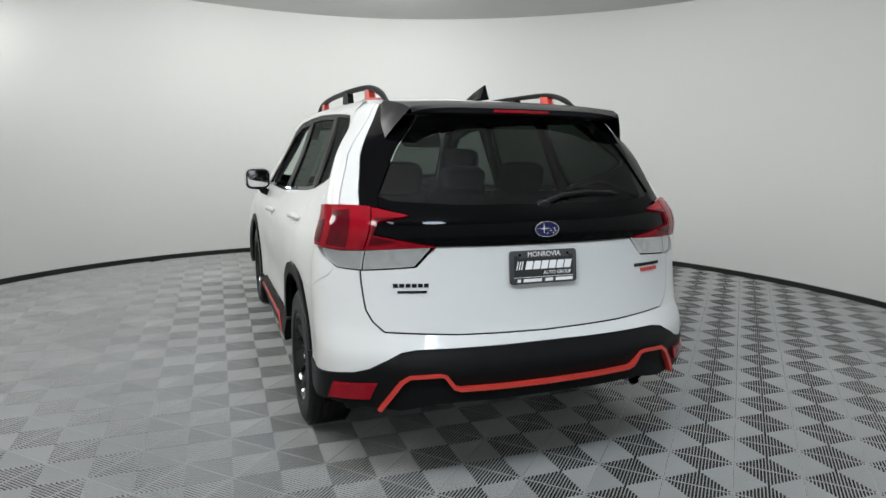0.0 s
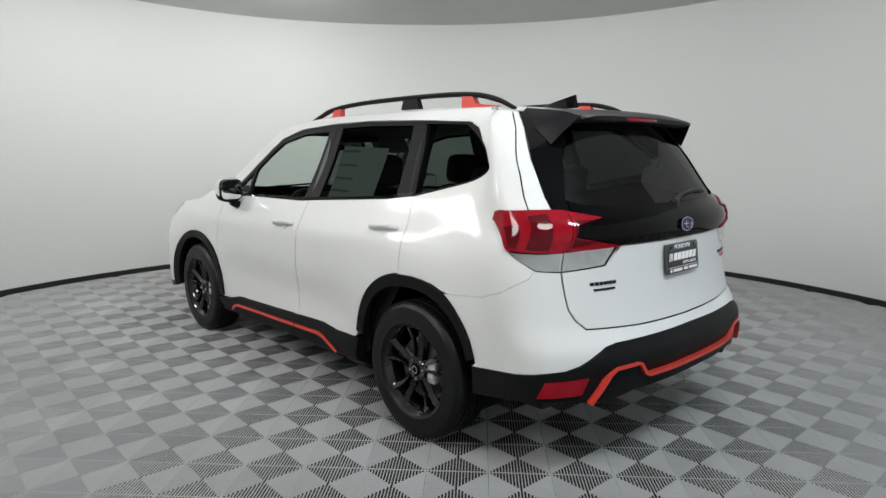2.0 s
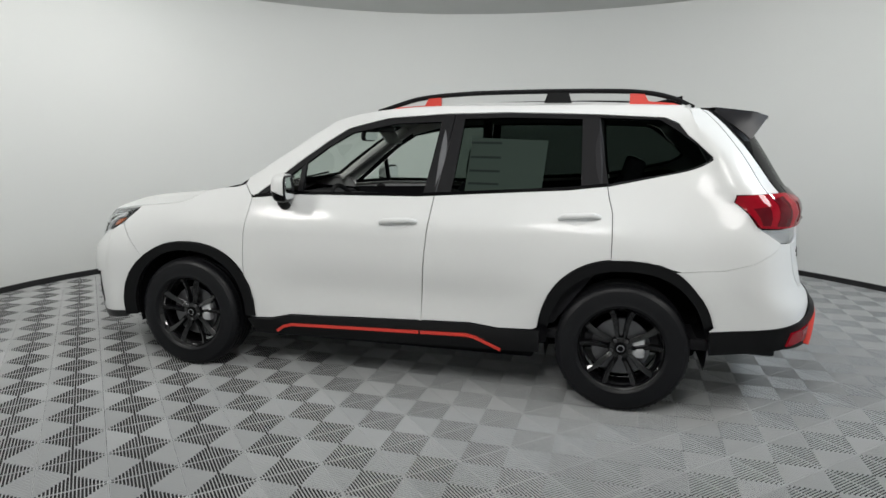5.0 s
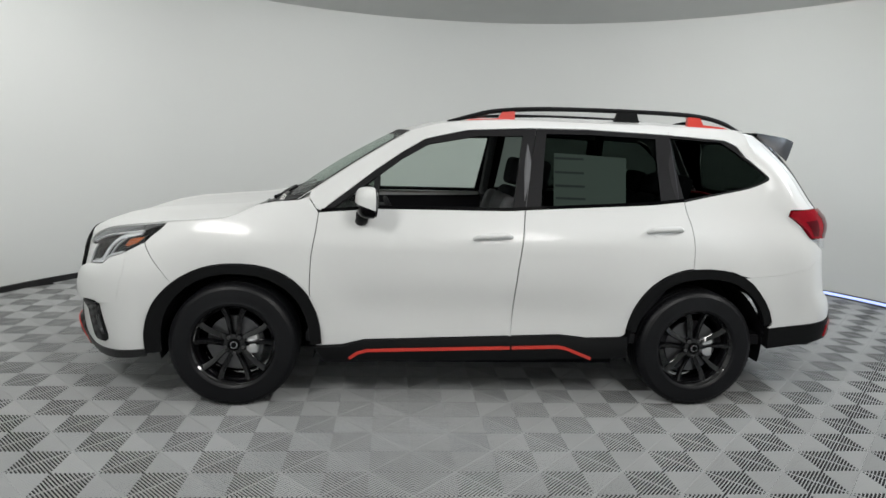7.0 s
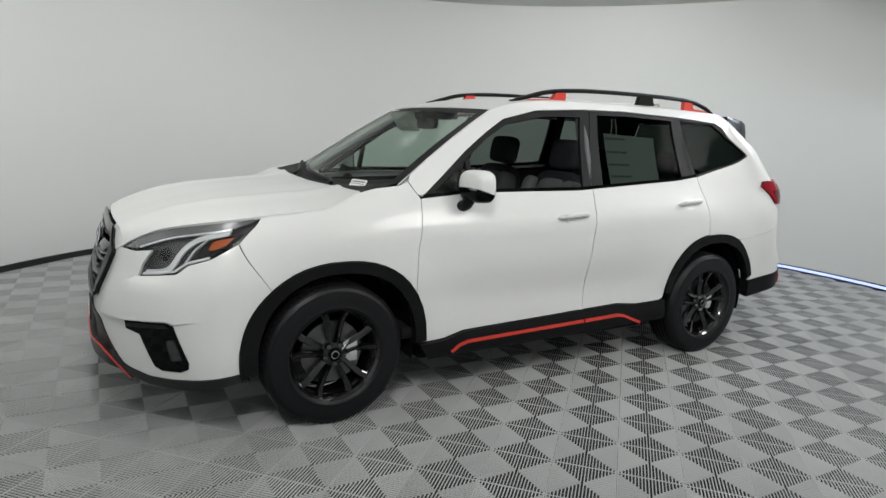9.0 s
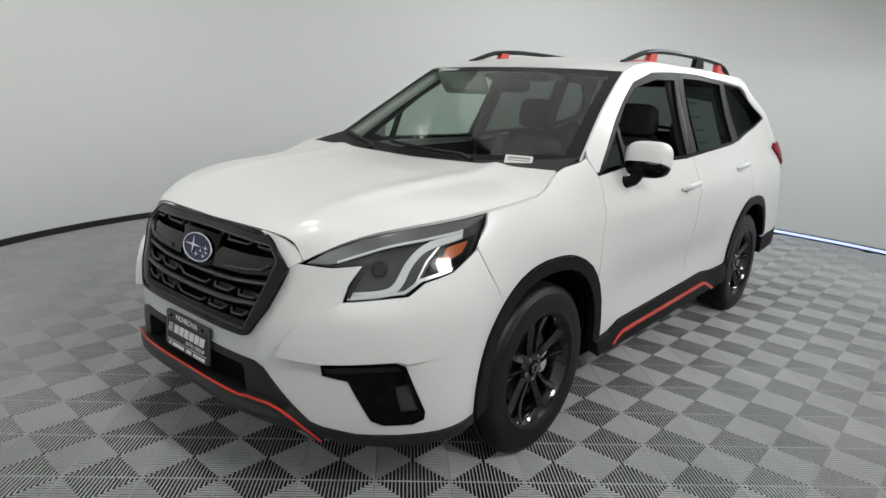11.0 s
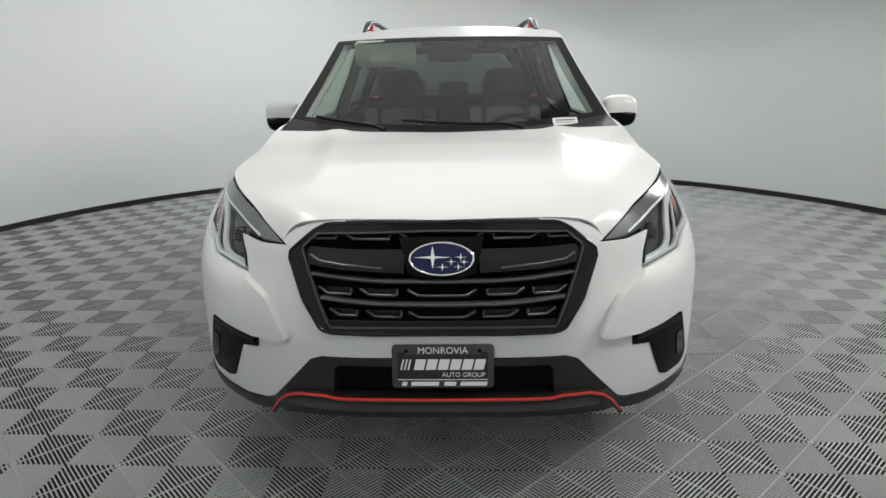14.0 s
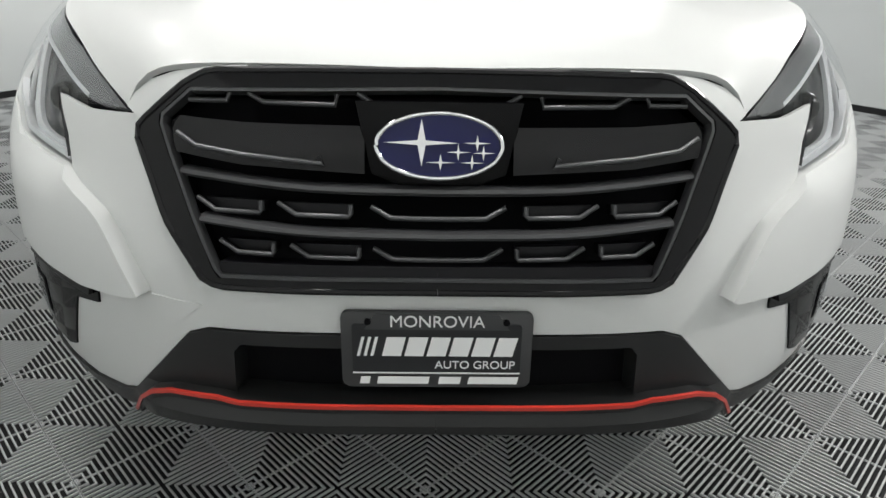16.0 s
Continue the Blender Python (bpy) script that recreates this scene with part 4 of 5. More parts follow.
for sign in (-1, 1):
    panel("grille_blade", [(0.112, 0.858), (0.3, 0.86), (0.405, 0.866), (0.42, 0.855), (0.405, 0.81), (0.3, 0.795), (0.112, 0.785)], PIANO, grille, lift=lambda s, z: 0.004 + 0.01 * ease(0.862 - z, 0, 0.05), depth=0.03, sides=(sign,), step=0.015)
    shell_tube("blade_accent", [(0.4, 0.84), (0.37, 0.822), (0.3, 0.812), (0.2, 0.803), (0.176, 0.801), (0.184, 0.812)], 0.0042, 1.0, 0.016, BAR, grille, (sign,))
    for outer, inner, z in ((0.378, 0.277, 0.727), (0.25, 0.137, 0.724), (0.345, 0.26, 0.664), (0.232, 0.125, 0.66)):
        shell_tube("grille_accent", hook(outer, inner, z), 0.0042, 1.0, 0.004, BAR, grille, (sign,))
        panel("accent_web", [(outer - 0.004, z + 0.018), (inner, z + 0.016), (inner, z), (outer - 0.03, z)], SATIN, grille, lift=-0.012, depth=0.02, gap=0, sides=(sign,), step=0.03)
    shell_tube("grille_accent", [(0.385, 0.886), (0.35, 0.8865), (0.324, 0.887), (0.322, 0.898)], 0.0042, 1.0, 0.008, BAR, grille, (sign,))
    shell_tube("grille_accent", [(0.292, 0.898), (0.268, 0.886), (0.21, 0.885), (0.159, 0.884), (0.157, 0.898)], 0.0042, 1.0, 0.008, BAR, grille, (sign,))
for z, half, lift in ((0.72, 0.075, 0.004), (0.657, 0.072, 0.004), (0.882, 0.095, 0.008)):
    shell_tube("grille_accent", [(0.0, z), (half * 0.5, z), (half, z + 0.001), (half + 0.03, z + 0.018)], 0.0042, 1.0, lift, BAR, grille, whole=True)


# ---- emblems and plates ----
def ellipse(rx, rz, n=40):
    return [(rx * math.cos(2 * math.pi * k / n), rz * math.sin(2 * math.pi * k / n)) for k in range(n)]


def star(cx, cz, rx, rz):
    out = []
    for k in range(8):
        r = 1 if k % 2 == 0 else 0.15
        out.append((cx + rx * r * math.cos(math.pi * k / 4), cz + rz * r * math.sin(math.pi * k / 4)))
    return out


def emblem(m, rx, rz):
    """An oval badge; local x to the viewer's right, y up, z out."""
    bm = bmesh.new()
    prism_bm(bm, ellipse(rx * 0.96, rz * 0.95), 0.006, m)
    base = part("emblem", bm, BLUE, car, "blue oval emblem with silver rim")
    bm = bmesh.new()
    tube_bm(bm, [m @ Vector((x, z, 0.006)) for x, z in ellipse(rx, rz)] + [m @ Vector((rx, 0, 0.006))], rx * 0.036, 8, cap=False)
    part("rim", bm, CHROME, base)
    for cx, cz, a, b in ((-0.28, 0.1, 0.6, 0.72), (0.6, 0.1, 0.22, 0.26), (0.3, -0.18, 0.2, 0.26), (0.7, -0.2, 0.18, 0.24), (0.02, -0.5, 0.24, 0.26), (0.52, -0.5, 0.2, 0.24)):
        bm = bmesh.new()
        prism_bm(bm, star(cx * rx, cz * rz, a * rx, b * rz), 0.0035, m @ Matrix.Translation((0, 0, 0.0055)))
        part("star", bm, CHROME, base, smooth=False)
    return base


def facing(p, n):
    """A frame at p whose z points along n, y upward."""
    n = Vector(n).normalized()
    x = Vector((0, 0, 1)).cross(n).normalized()
    y = n.cross(x)
    return Matrix.Translation(p) @ Matrix((x, y, n)).transposed().to_4x4()


def letters(text, size, m, mat, parent, name="lettering"):
    data = bpy.data.curves.new("text", "FONT")
    data.body, data.size, data.extrude, data.align_x, data.align_y = text, size, 0.0006, "CENTER", "CENTER"
    tmp = bpy.data.objects.new("text", data)
    me = bpy.data.meshes.new_from_object(tmp)
    bpy.data.objects.remove(tmp)
    me.transform(m)
    me.materials.append(mat)
    ob = new(name, me)
    ob.parent = parent
    return ob


def rounded(w, h, r, n=5):
    out = []
    for cx, cy, a in ((w / 2 - r, h / 2 - r, 0), (-w / 2 + r, h / 2 - r, 90), (-w / 2 + r, -h / 2 + r, 180), (w / 2 - r, -h / 2 + r, 270)):
        out += [(cx + r * math.cos(radians(a + 90 * k / n)), cy + r * math.sin(radians(a + 90 * k / n))) for k in range(n + 1)]
    return out


def slanted(x, y, w, h, lean=0.25):
    return [(x - w / 2 - lean * h / 2, y - h / 2), (x + w / 2 - lean * h / 2, y - h / 2), (x + w / 2 + lean * h / 2, y + h / 2), (x - w / 2 + lean * h / 2, y + h / 2)]


def number_plate(m):
    bm = bmesh.new()
    prism_bm(bm, rounded(0.312, 0.138, 0.012), 0.008, m, 0.003)
    base = part("dealer_plate", bm, PLATE_FRAME, car, "black dealer plate in a grey frame")
    bm = bmesh.new()
    prism_bm(bm, rounded(0.276, 0.088, 0.005), 0.002, m @ Matrix.Translation((0, 0.004, 0.0075)))
    face = part("plate_face", bm, PLATE_BLACK, base, "black plate face")
    bm = bmesh.new()
    prism_bm(bm, [(-0.118, 0.038), (0.118, 0.038), (0.1, 0.0655), (-0.1, 0.0655)], 0.002, m @ Matrix.Translation((0, 0, 0.0077)))
    part("plate_header", bm, PLATE_FRAME, base)
    bm = bmesh.new()
    box_bm(bm, (-0.138, -0.0425, 0.0075), (0.138, -0.0405, 0.0105))
    bmesh.ops.transform(bm, matrix=m, verts=bm.verts)
    part("plate_line", bm, WHITE, base, smooth=False)
    up = m @ Matrix.Translation((0, 0, 0.0105))
    letters("MONROVIA", 0.029, up @ Matrix.Translation((0, 0.052, 0)), WHITE, base)
    letters("AUTO GROUP", 0.0205, up @ Matrix.Translation((0.063, -0.026, 0)), WHITE, base)
    for k in range(6):
        bm = bmesh.new()
        prism_bm(bm, slanted(-0.07 + k * 0.0365, 0.008, 0.031, 0.034), 0.001, up)
        part("print_block", bm, WHITE, face, smooth=False)
    for k in range(3):
        bm = bmesh.new()
        prism_bm(bm, slanted(-0.124 + k * 0.011, 0.008, 0.005, 0.034), 0.001, up)
        part("print_bar", bm, WHITE, face, smooth=False)
    for x, w in ((-0.118, 0.016), (-0.055, 0.085), (0.022, 0.036), (0.094, 0.082)):
        bm = bmesh.new()
        prism_bm(bm, slanted(x, -0.0545, w, 0.013, 0.2), 0.001, up)
        part("print_bar", bm, WHITE, base, smooth=False)
    for x in (-0.112, 0.112):
        bm = bmesh.new()
        lathe_bm(bm, [(0.0055, 0.0), (0.0055, 0.003), (0.003, 0.0045), (0, 0.0045)], 12, m @ Matrix.Translation((x, 0.052, 0.0085)) @ pose(0, 0, 0, 0, -90, 0))
        part("screw", bm, DARK, base)
    return base


emblem(facing((0.0, 2.292, 0.832), (0, 1, 0.22)), 0.096, 0.049)
bm = bmesh.new()
prism_bm(bm, [(-0.13, 0.062), (0.13, 0.062), (0.105, -0.05), (0.06, -0.066), (-0.06, -0.066), (-0.105, -0.05)], 0.02, facing((0.0, 2.27, 0.832), (0, 1, 0.22)), 0.006)
part("emblem_mount", bm, GLOSS, grille)
number_plate(facing((0.0, 2.345, 0.506), (0, 1, 0.06)))
emblem(facing((0.0, -2.288, 1.108), (0, -1, 0.1)), 0.054, 0.031)
number_plate(facing((0.0, -2.272, 0.95), (0, -1, 0.12)))
for k in range(6):
    panel("badge_letter", [(5.315 + k * 0.021, 0.9), (5.331 + k * 0.021, 0.9), (5.331 + k * 0.021, 0.886), (5.315 + k * 0.021, 0.886)], SATIN, car, "small dark badge letters", lift=0.004, depth=0.006, gap=0, sides=(-1,))
panel("badge_bar", [(5.33, 0.872), (5.43, 0.872), (5.43, 0.863), (5.33, 0.863)], SATIN, car, lift=0.004, depth=0.006, gap=0, sides=(-1,))
for k in range(8):
    panel("badge_letter", [(5.285 + k * 0.019, 0.925), (5.299 + k * 0.019, 0.925), (5.299 + k * 0.019, 0.911), (5.285 + k * 0.019, 0.911)], SATIN, car, "small dark badge letters", lift=0.004, depth=0.006, gap=0, sides=(1,))
for k in range(5):
    panel("badge_letter", [(5.3 + k * 0.02, 0.903), (5.317 + k * 0.02, 0.903), (5.314 + k * 0.02, 0.887), (5.297 + k * 0.02, 0.887)], RED, car, "small red badge letters", lift=0.004, depth=0.006, gap=0, sides=(1,))

# ---- handles, mirrors, rails ----
def on_shell(s, z, lift, sign):
    p = shell(s, z) + shell_normal(s, z) * lift
    return Vector((p[0] * sign, p[1], p[2]))


for doors, s0, s1, z0, z1 in ((front_door, 2.9, 3.118, 0.984, 0.997), (rear_door, 3.905, 4.122, 1.041, 1.055)):
    for door, sign in zip(doors, (-1, 1)):
        bm = bmesh.new()
        pts, rad = [], []
        for t in np.linspace(0, 1, 13):
            edge = min(t, 1 - t)
            pts.append(on_shell(s0 + (s1 - s0) * t, z0 + (z1 - z0) * t, 0.004 + 0.03 * ease(edge, 0, 0.16), sign))
            rad.append(0.0085 + 0.005 * ease(edge, 0, 0.12))
        tube_bm(bm, pts, rad, 12, 1.15)
        bmesh.ops.recalc_face_normals(bm, faces=bm.faces)
        part("door_handle", bm, PEARL, door, "white pull handle")
        mid, zc = (s0 + s1) / 2 - 0.012, (z0 + z1) / 2 - 0.002
        panel("handle_cup", [(mid + 0.062 * math.cos(k), zc + 0.036 * math.sin(k)) for k in np.linspace(0, 2 * math.pi, 25)[:-1]], PEARL, door, lift=0.0012, depth=0.003, gap=0, sides=(sign,), step=0.03)


def superform(bm, c, size, power, cut=None, n=28):
    rows = []
    for i in range(n + 1):
        ph = -math.pi / 2 + math.pi * i / n
        row = []
        for j in range(n):
            th = 2 * math.pi * j / n
            def sp(v):
                return math.copysign(abs(v) ** power, v)
            p = [sp(math.cos(ph)) * sp(math.cos(th)), sp(math.cos(ph)) * sp(math.sin(th)), sp(math.sin(ph))]
            if cut is not None:
                p[1] = max(p[1], cut)
            row.append(bm.verts.new([c[k] + p[k] * size[k] for k in range(3)]))
        rows.append(row)
    for a, b in zip(rows, rows[1:]):
        for j in range(n):
            bm.faces.new((a[j], a[(j + 1) % n], b[(j + 1) % n], b[j]))
    bmesh.ops.remove_doubles(bm, verts=bm.verts, dist=1e-5)
    bmesh.ops.recalc_face_normals(bm, faces=bm.faces)


def door_mirror(sign):
    c = (0.915 * sign, 0.615, 1.172)
    bm = bmesh.new()
    superform(bm, c, (0.097, 0.07, 0.082), 0.62, -0.3)
    geom = bm.verts[:] + bm.edges[:] + bm.faces[:]
    bmesh.ops.bisect_plane(bm, geom=geom, plane_co=(0, c[1], 1.142), plane_no=(0, 0.35, -1), clear_outer=True)
    for v in bm.verts:
        v.co.y -= 0.18 * (abs(v.co.x) - 0.85)
    shellm = part("door_mirror", bm, PEARL, car, "white door mirror cap")
    bm = bmesh.new()
    superform(bm, (c[0], c[1], c[2] - 0.002), (0.095, 0.068, 0.082), 0.62, -0.28)
    bmesh.ops.bisect_plane(bm, geom=bm.verts[:] + bm.edges[:] + bm.faces[:], plane_co=(0, c[1], 1.144), plane_no=(0, -0.35, 1), clear_outer=True)
    for v in bm.verts:
        v.co.y -= 0.18 * (abs(v.co.x) - 0.85)
    part("mirror_base", bm, GLOSS, shellm, "gloss black lower half")
    bm = bmesh.new()
    prism_bm(bm, rounded(0.16, 0.126, 0.034), 0.006, facing((c[0], c[1] - 0.04, c[2]), (-0.18 * sign, -1, 0)), 0.002)
    part("mirror_glass", bm, MIRROR, shellm, "mirror glass")
    bm = bmesh.new()
    prism_bm(bm, rounded(0.178, 0.146, 0.042), 0.01, facing((c[0], c[1] - 0.0325, c[2]), (-0.18 * sign, -1, 0)), 0.002)
    part("mirror_bezel", bm, SATIN, shellm)
    bm = bmesh.new()
    tube_bm(bm, [(0.80 * sign, 0.645, 1.07), (0.835 * sign, 0.645, 1.058), (0.87 * sign, 0.64, 1.075), (0.885 * sign, 0.635, 1.11)], [0.034, 0.036, 0.034, 0.04], 12, 0.8)
    part("mirror_arm", bm, TRIM, shellm, "black mirror foot")
    bm = bmesh.new()
    tube_bm(bm, [(c[0] + dx * sign, c[1] + dy, 1.15 + dz) for dx, dy, dz in ((0.015, 0.05, 0.014), (0.052, 0.037, 0.01), (0.078, 0.016, 0.004), (0.09, -0.014, -0.002))], 0.009, 8, 0.8)
    part("mirror_signal", bm, LAMP_TRIM, shellm, "slim clear turn signal")


for sign in (-1, 1):
    door_mirror(sign)
    line = curve_line([(0.16, 1.628), (0.02, 1.666), (-0.12, 1.7), (-0.36, 1.722), (-0.7, 1.731), (-1.16, 1.731), (-1.4, 1.72), (-1.55, 1.688), (-1.66, 1.642)], 5)
    def rail_x(y):
        return 0.522 - 0.02 * ease(-y, 0.9, 1.7) - 0.01 * ease(y, -0.3, 0.2)
    bm = bmesh.new()
    tube_bm(bm, [(rail_x(y) * sign, y, z) for y, z in line], [0.013 + 0.006 * ease(min(i, len(line) - 1 - i), 0, 6) for i in range(len(line))], 12, 0.72)
    rail = part("roof_rail", bm, TRIM, car, "black roof rail with orange-red feet")
    for y0, y1, z0, z1, mat, name in ((0.08, -0.24, 1.63, 1.69, RED, "rail_foot"), (-0.87, -0.985, 1.66, 1.715, TRIM, "rail_foot"), (-1.32, -1.6, 1.645, 1.70, RED, "rail_foot")):
        bm = bmesh.new()
        mid = (y0 + y1) / 2
        zr = [float(np.interp(-y, [-q[0] for q in line], [q[1] for q in line])) - 0.008 for y in (y0, y1)]
        if mat is RED:
            low = 1.636 if y0 > 0 else 1.65
            outer, inner_y = (y0, y1) if y0 > 0 else (y1, y0)
            zi = zr[1] if y0 > 0 else zr[0]
            zo = zr[0] if y0 > 0 else zr[1]
            d = 1 if y0 > 0 else -1
            out = [(outer, low - 0.005), (inner_y, low), (inner_y, zi), (inner_y + 0.075 * d, zi - 0.004), (inner_y + 0.1 * d, low + 0.022), (outer - 0.05 * d, low + 0.012)]
        else:
            out = [(y0 + 0.02, 1.668), (y1 - 0.02, 1.668), (y1, zr[1]), (y0, zr[0])]
        frame_m = Matrix(((0, 0, 1, rail_x(mid) * sign - 0.016), (1, 0, 0, 0), (0, 1, 0, 0), (0, 0, 0, 1)))
        prism_bm(bm, out, 0.032, frame_m, 0.002)
        part(name, bm, mat, rail, "orange-red rail foot" if mat is RED else "black rail foot")

# antenna, brake light, wipers, exhaust
bm = bmesh.new()
rows = []
for t in np.linspace(0, 1, 9):
    y = -1.42 - 0.225 * t
    top = 1.68 + 0.055 * t ** 0.85
    half = 0.03 * (1 - 0.2 * t)
    rows.append([bm.verts.new(v) for v in ((half, y, 1.668), (half * 0.45, y - 0.0 * t, 1.668 + (top - 1.668) * 0.6), (0.004, y, top), (-0.004, y, top), (-half * 0.45, y, 1.668 + (top - 1.668) * 0.6), (-half, y, 1.668))])
for a, b in zip(rows, rows[1:]):
    for j in range(5):
        bm.faces.new((a[j], a[j + 1], b[j + 1], b[j]))
bm.faces.new(rows[0])
bm.faces.new(rows[-1][::-1])
bmesh.ops.recalc_face_normals(bm, faces=bm.faces)
part("antenna_fin", bm, GLOSS, car, "black shark-fin antenna")
bm = bmesh.new()
box_bm(bm, (-0.135, -2.04, 1.583), (0.135, -2.02, 1.603), 0.004)
part("high_brake_light", bm, LENS_RED, car, "red high-level brake light")
bm = bmesh.new()
tube_bm(bm, [(0.02, -2.215, 1.205), (0.12, -2.2, 1.238), (0.25, -2.185, 1.25), (0.4, -2.165, 1.246)], [0.014, 0.01, 0.009, 0.006], 8)
tube_bm(bm, [(0.06, -2.19, 1.225), (0.26, -2.178, 1.238), (0.43, -2.158, 1.238)], 0.006, 8)
superform(bm, (0.02, -2.215, 1.2), (0.03, 0.018, 0.022), 0.8)
part("rear_wiper", bm, SATIN, car, "black rear wiper")
for base_x, tip_x, lo, hi in ((-0.36, 0.22, 0.03, 0.075), (0.30, 0.66, 0.02, 0.05)):
    bm = bmesh.new()
    b0 = screen(base_x / 0.8, 0.0) + Vector((0, 0.03, 0.02))
    pts = [b0] + [screen((base_x + (tip_x - base_x) * t) / 0.8, lo + (hi - lo) * t) + Vector((0, 0.012, 0.022)) for t in np.linspace(0.15, 1, 8)]
    tube_bm(bm, pts, [0.012] + [0.008] * 8, 8)
    part("front_wiper", bm, SATIN, car, "black wiper")
bm = bmesh.new()
patch_bm(bm, lambda a, b: (Vector(bonnet(a, 1.0)) - Vector((0, 0, 0.015))).lerp(screen(2 * a - 1, 0.03) + Vector((0, 0, 0.002)), b), 24, 5)
part("cowl", bm, TRIM, car, "black cowl panel")
bm = bmesh.new()
lathe_bm(bm, [(0.034, 0.0), (0.036, 0.11), (0.038, 0.12), (0.034, 0.122), (0.03, 0.11), (0.028, 0.0)], 24, Matrix.Translation((0.485, -2.17, 0.413)) @ pose(0, 0, 0, 0, 0, -90))
part("exhaust_tip", bm, CHROME, car, "round chrome exhaust tip")
bm = bmesh.new()
tube_bm(bm, [(0.47, -1.6, 0.4), (0.485, -2.2, 0.413)], 0.028, 12)
superform(bm, (0.2, -1.93, 0.4), (0.26, 0.12, 0.07), 0.6)
part("silencer", bm, STEEL, car, "dull steel silencer")


# ---- cabin ----
def cushion(bm, c, size, tilt=0.0, power=0.45):
    before = len(bm.verts)
    tmp = bmesh.new()
    superform(tmp, (0, 0, 0), size, power, None, 20)
    m = Matrix.Translation(c) @ Matrix.Rotation(radians(tilt), 4, "X")
    bmesh.ops.transform(tmp, matrix=m, verts=tmp.verts)
    me = bpy.data.meshes.new("tmp")
    tmp.to_mesh(me)
    tmp.free()
    bm.from_mesh(me)
    bpy.data.meshes.remove(me)


def one(name, c, size, mat, parent, tilt=0.0, label="", power=0.45):
    bm = bmesh.new()
    cushion(bm, c, size, tilt, power)
    return part(name, bm, mat, parent, label)


for sx in (-0.36, 0.36):
    seat = one("front_seat", (sx, 0.05, 0.56), (0.25, 0.27, 0.09), FABRIC, car, 8, "dark front seat with grey side panels")
    one("backrest", (sx, -0.34, 0.88), (0.235, 0.075, 0.34), FABRIC, seat, 14, "dark backrest")
    one("backrest_insert", (sx, -0.30, 0.90), (0.15, 0.06, 0.27), FABRIC_GREY, seat, 14, "grey fabric insert")
    for d in (-1, 1):
        one("bolster", (sx + 0.2 * d, -0.28, 0.9), (0.05, 0.08, 0.27), FABRIC_GREY, seat, 14)
    one("headrest", (sx, -0.44, 1.32), (0.135, 0.055, 0.1), FABRIC, seat, 10, "dark headrest")
bench = one("rear_bench", (0, -0.92, 0.58), (0.64, 0.27, 0.09), FABRIC, car, 6, "dark rear bench")
for sx in (-0.36, 0.0, 0.36):
    one("backrest", (sx, -1.26, 0.92), (0.19, 0.08, 0.3), FABRIC, bench, 18)
    one("headrest", (sx, -1.37, 1.27), (0.125, 0.05, 0.085 if sx else 0.06), FABRIC, bench, 14)
bm = bmesh.new()
box_bm(bm, (-0.66, -2.05, 0.93), (0.66, -1.42, 0.96), 0.01)
part("cargo_cover", bm, DASH, car, "black cargo cover")
bm = bmesh.new()
box_bm(bm, (-0.8, -2.1, 0.36), (0.8, 0.95, 0.42), 0.01)
part("cabin_floor", bm, DASH, car)
bm = bmesh.new()
box_bm(bm, (-0.7, 0.56, 0.62), (0.7, 1.05, 1.03), 0.05)
box_bm(bm, (-0.68, 0.8, 0.9), (0.68, 1.12, 1.06), 0.03)
box_bm(bm, (-0.56, 0.52, 0.98), (-0.18, 0.72, 1.08), 0.035)
box_bm(bm, (-0.13, 0.5, 0.8), (0.13, 0.62, 1.08), 0.02)
box_bm(bm, (-0.11, -0.35, 0.42), (0.11, 0.6, 0.68), 0.03)
dash = part("dashboard", bm, DASH, car, "black dashboard and console")
bm = bmesh.new()
box_bm(bm, (-0.1, 0.485, 0.86), (0.1, 0.5, 0.98), 0.004)
part("screen", bm, GLOSS, dash, "dark touchscreen")
hub = Matrix.Translation((-0.36, 0.44, 0.985)) @ pose(0, 0, 0, 65, 0, 0)
bm = bmesh.new()
tube_bm(bm, [hub @ Vector((0.185 * math.cos(k), 0.185 * math.sin(k), 0)) for k in np.linspace(0, 2 * math.pi, 41)], 0.015, 10, cap=False)
wheel_rim = part("steering_wheel", bm, DASH, car, "black leather steering wheel")
bm = bmesh.new()
cushion(bm, tuple(hub @ Vector((0, 0, -0.01))), (0.075, 0.03, 0.06), -25)
tube_bm(bm, [hub @ Vector((-0.18, 0, 0)), hub @ Vector((0.18, 0, 0))], 0.016, 8)
tube_bm(bm, [hub @ Vector((0, 0, 0)), hub @ Vector((0, -0.18, 0))], 0.016, 8)
part("spokes", bm, DASH, wheel_rim)
bm = bmesh.new()
superform(bm, (0.0, 0.43, 1.48), (0.125, 0.018, 0.036), 0.55)
inner_mirror = part("rear_view_mirror", bm, SATIN, car, "black rear-view mirror")
bm = bmesh.new()
prism_bm(bm, rounded(0.225, 0.055, 0.02), 0.003, facing((0.0, 0.4115, 1.48), (0, -1, -0.05)))
part("mirror_glass", bm, MIRROR, inner_mirror)
bm = bmesh.new()
box_bm(bm, (-0.16, 0.29, 1.51), (0.16, 0.44, 1.552), 0.012)
tube_bm(bm, [(0, 0.45, 1.49), (0, 0.46, 1.56)], 0.012, 8)
part("camera_housing", bm, DASH, car, "black housing over the mirror")
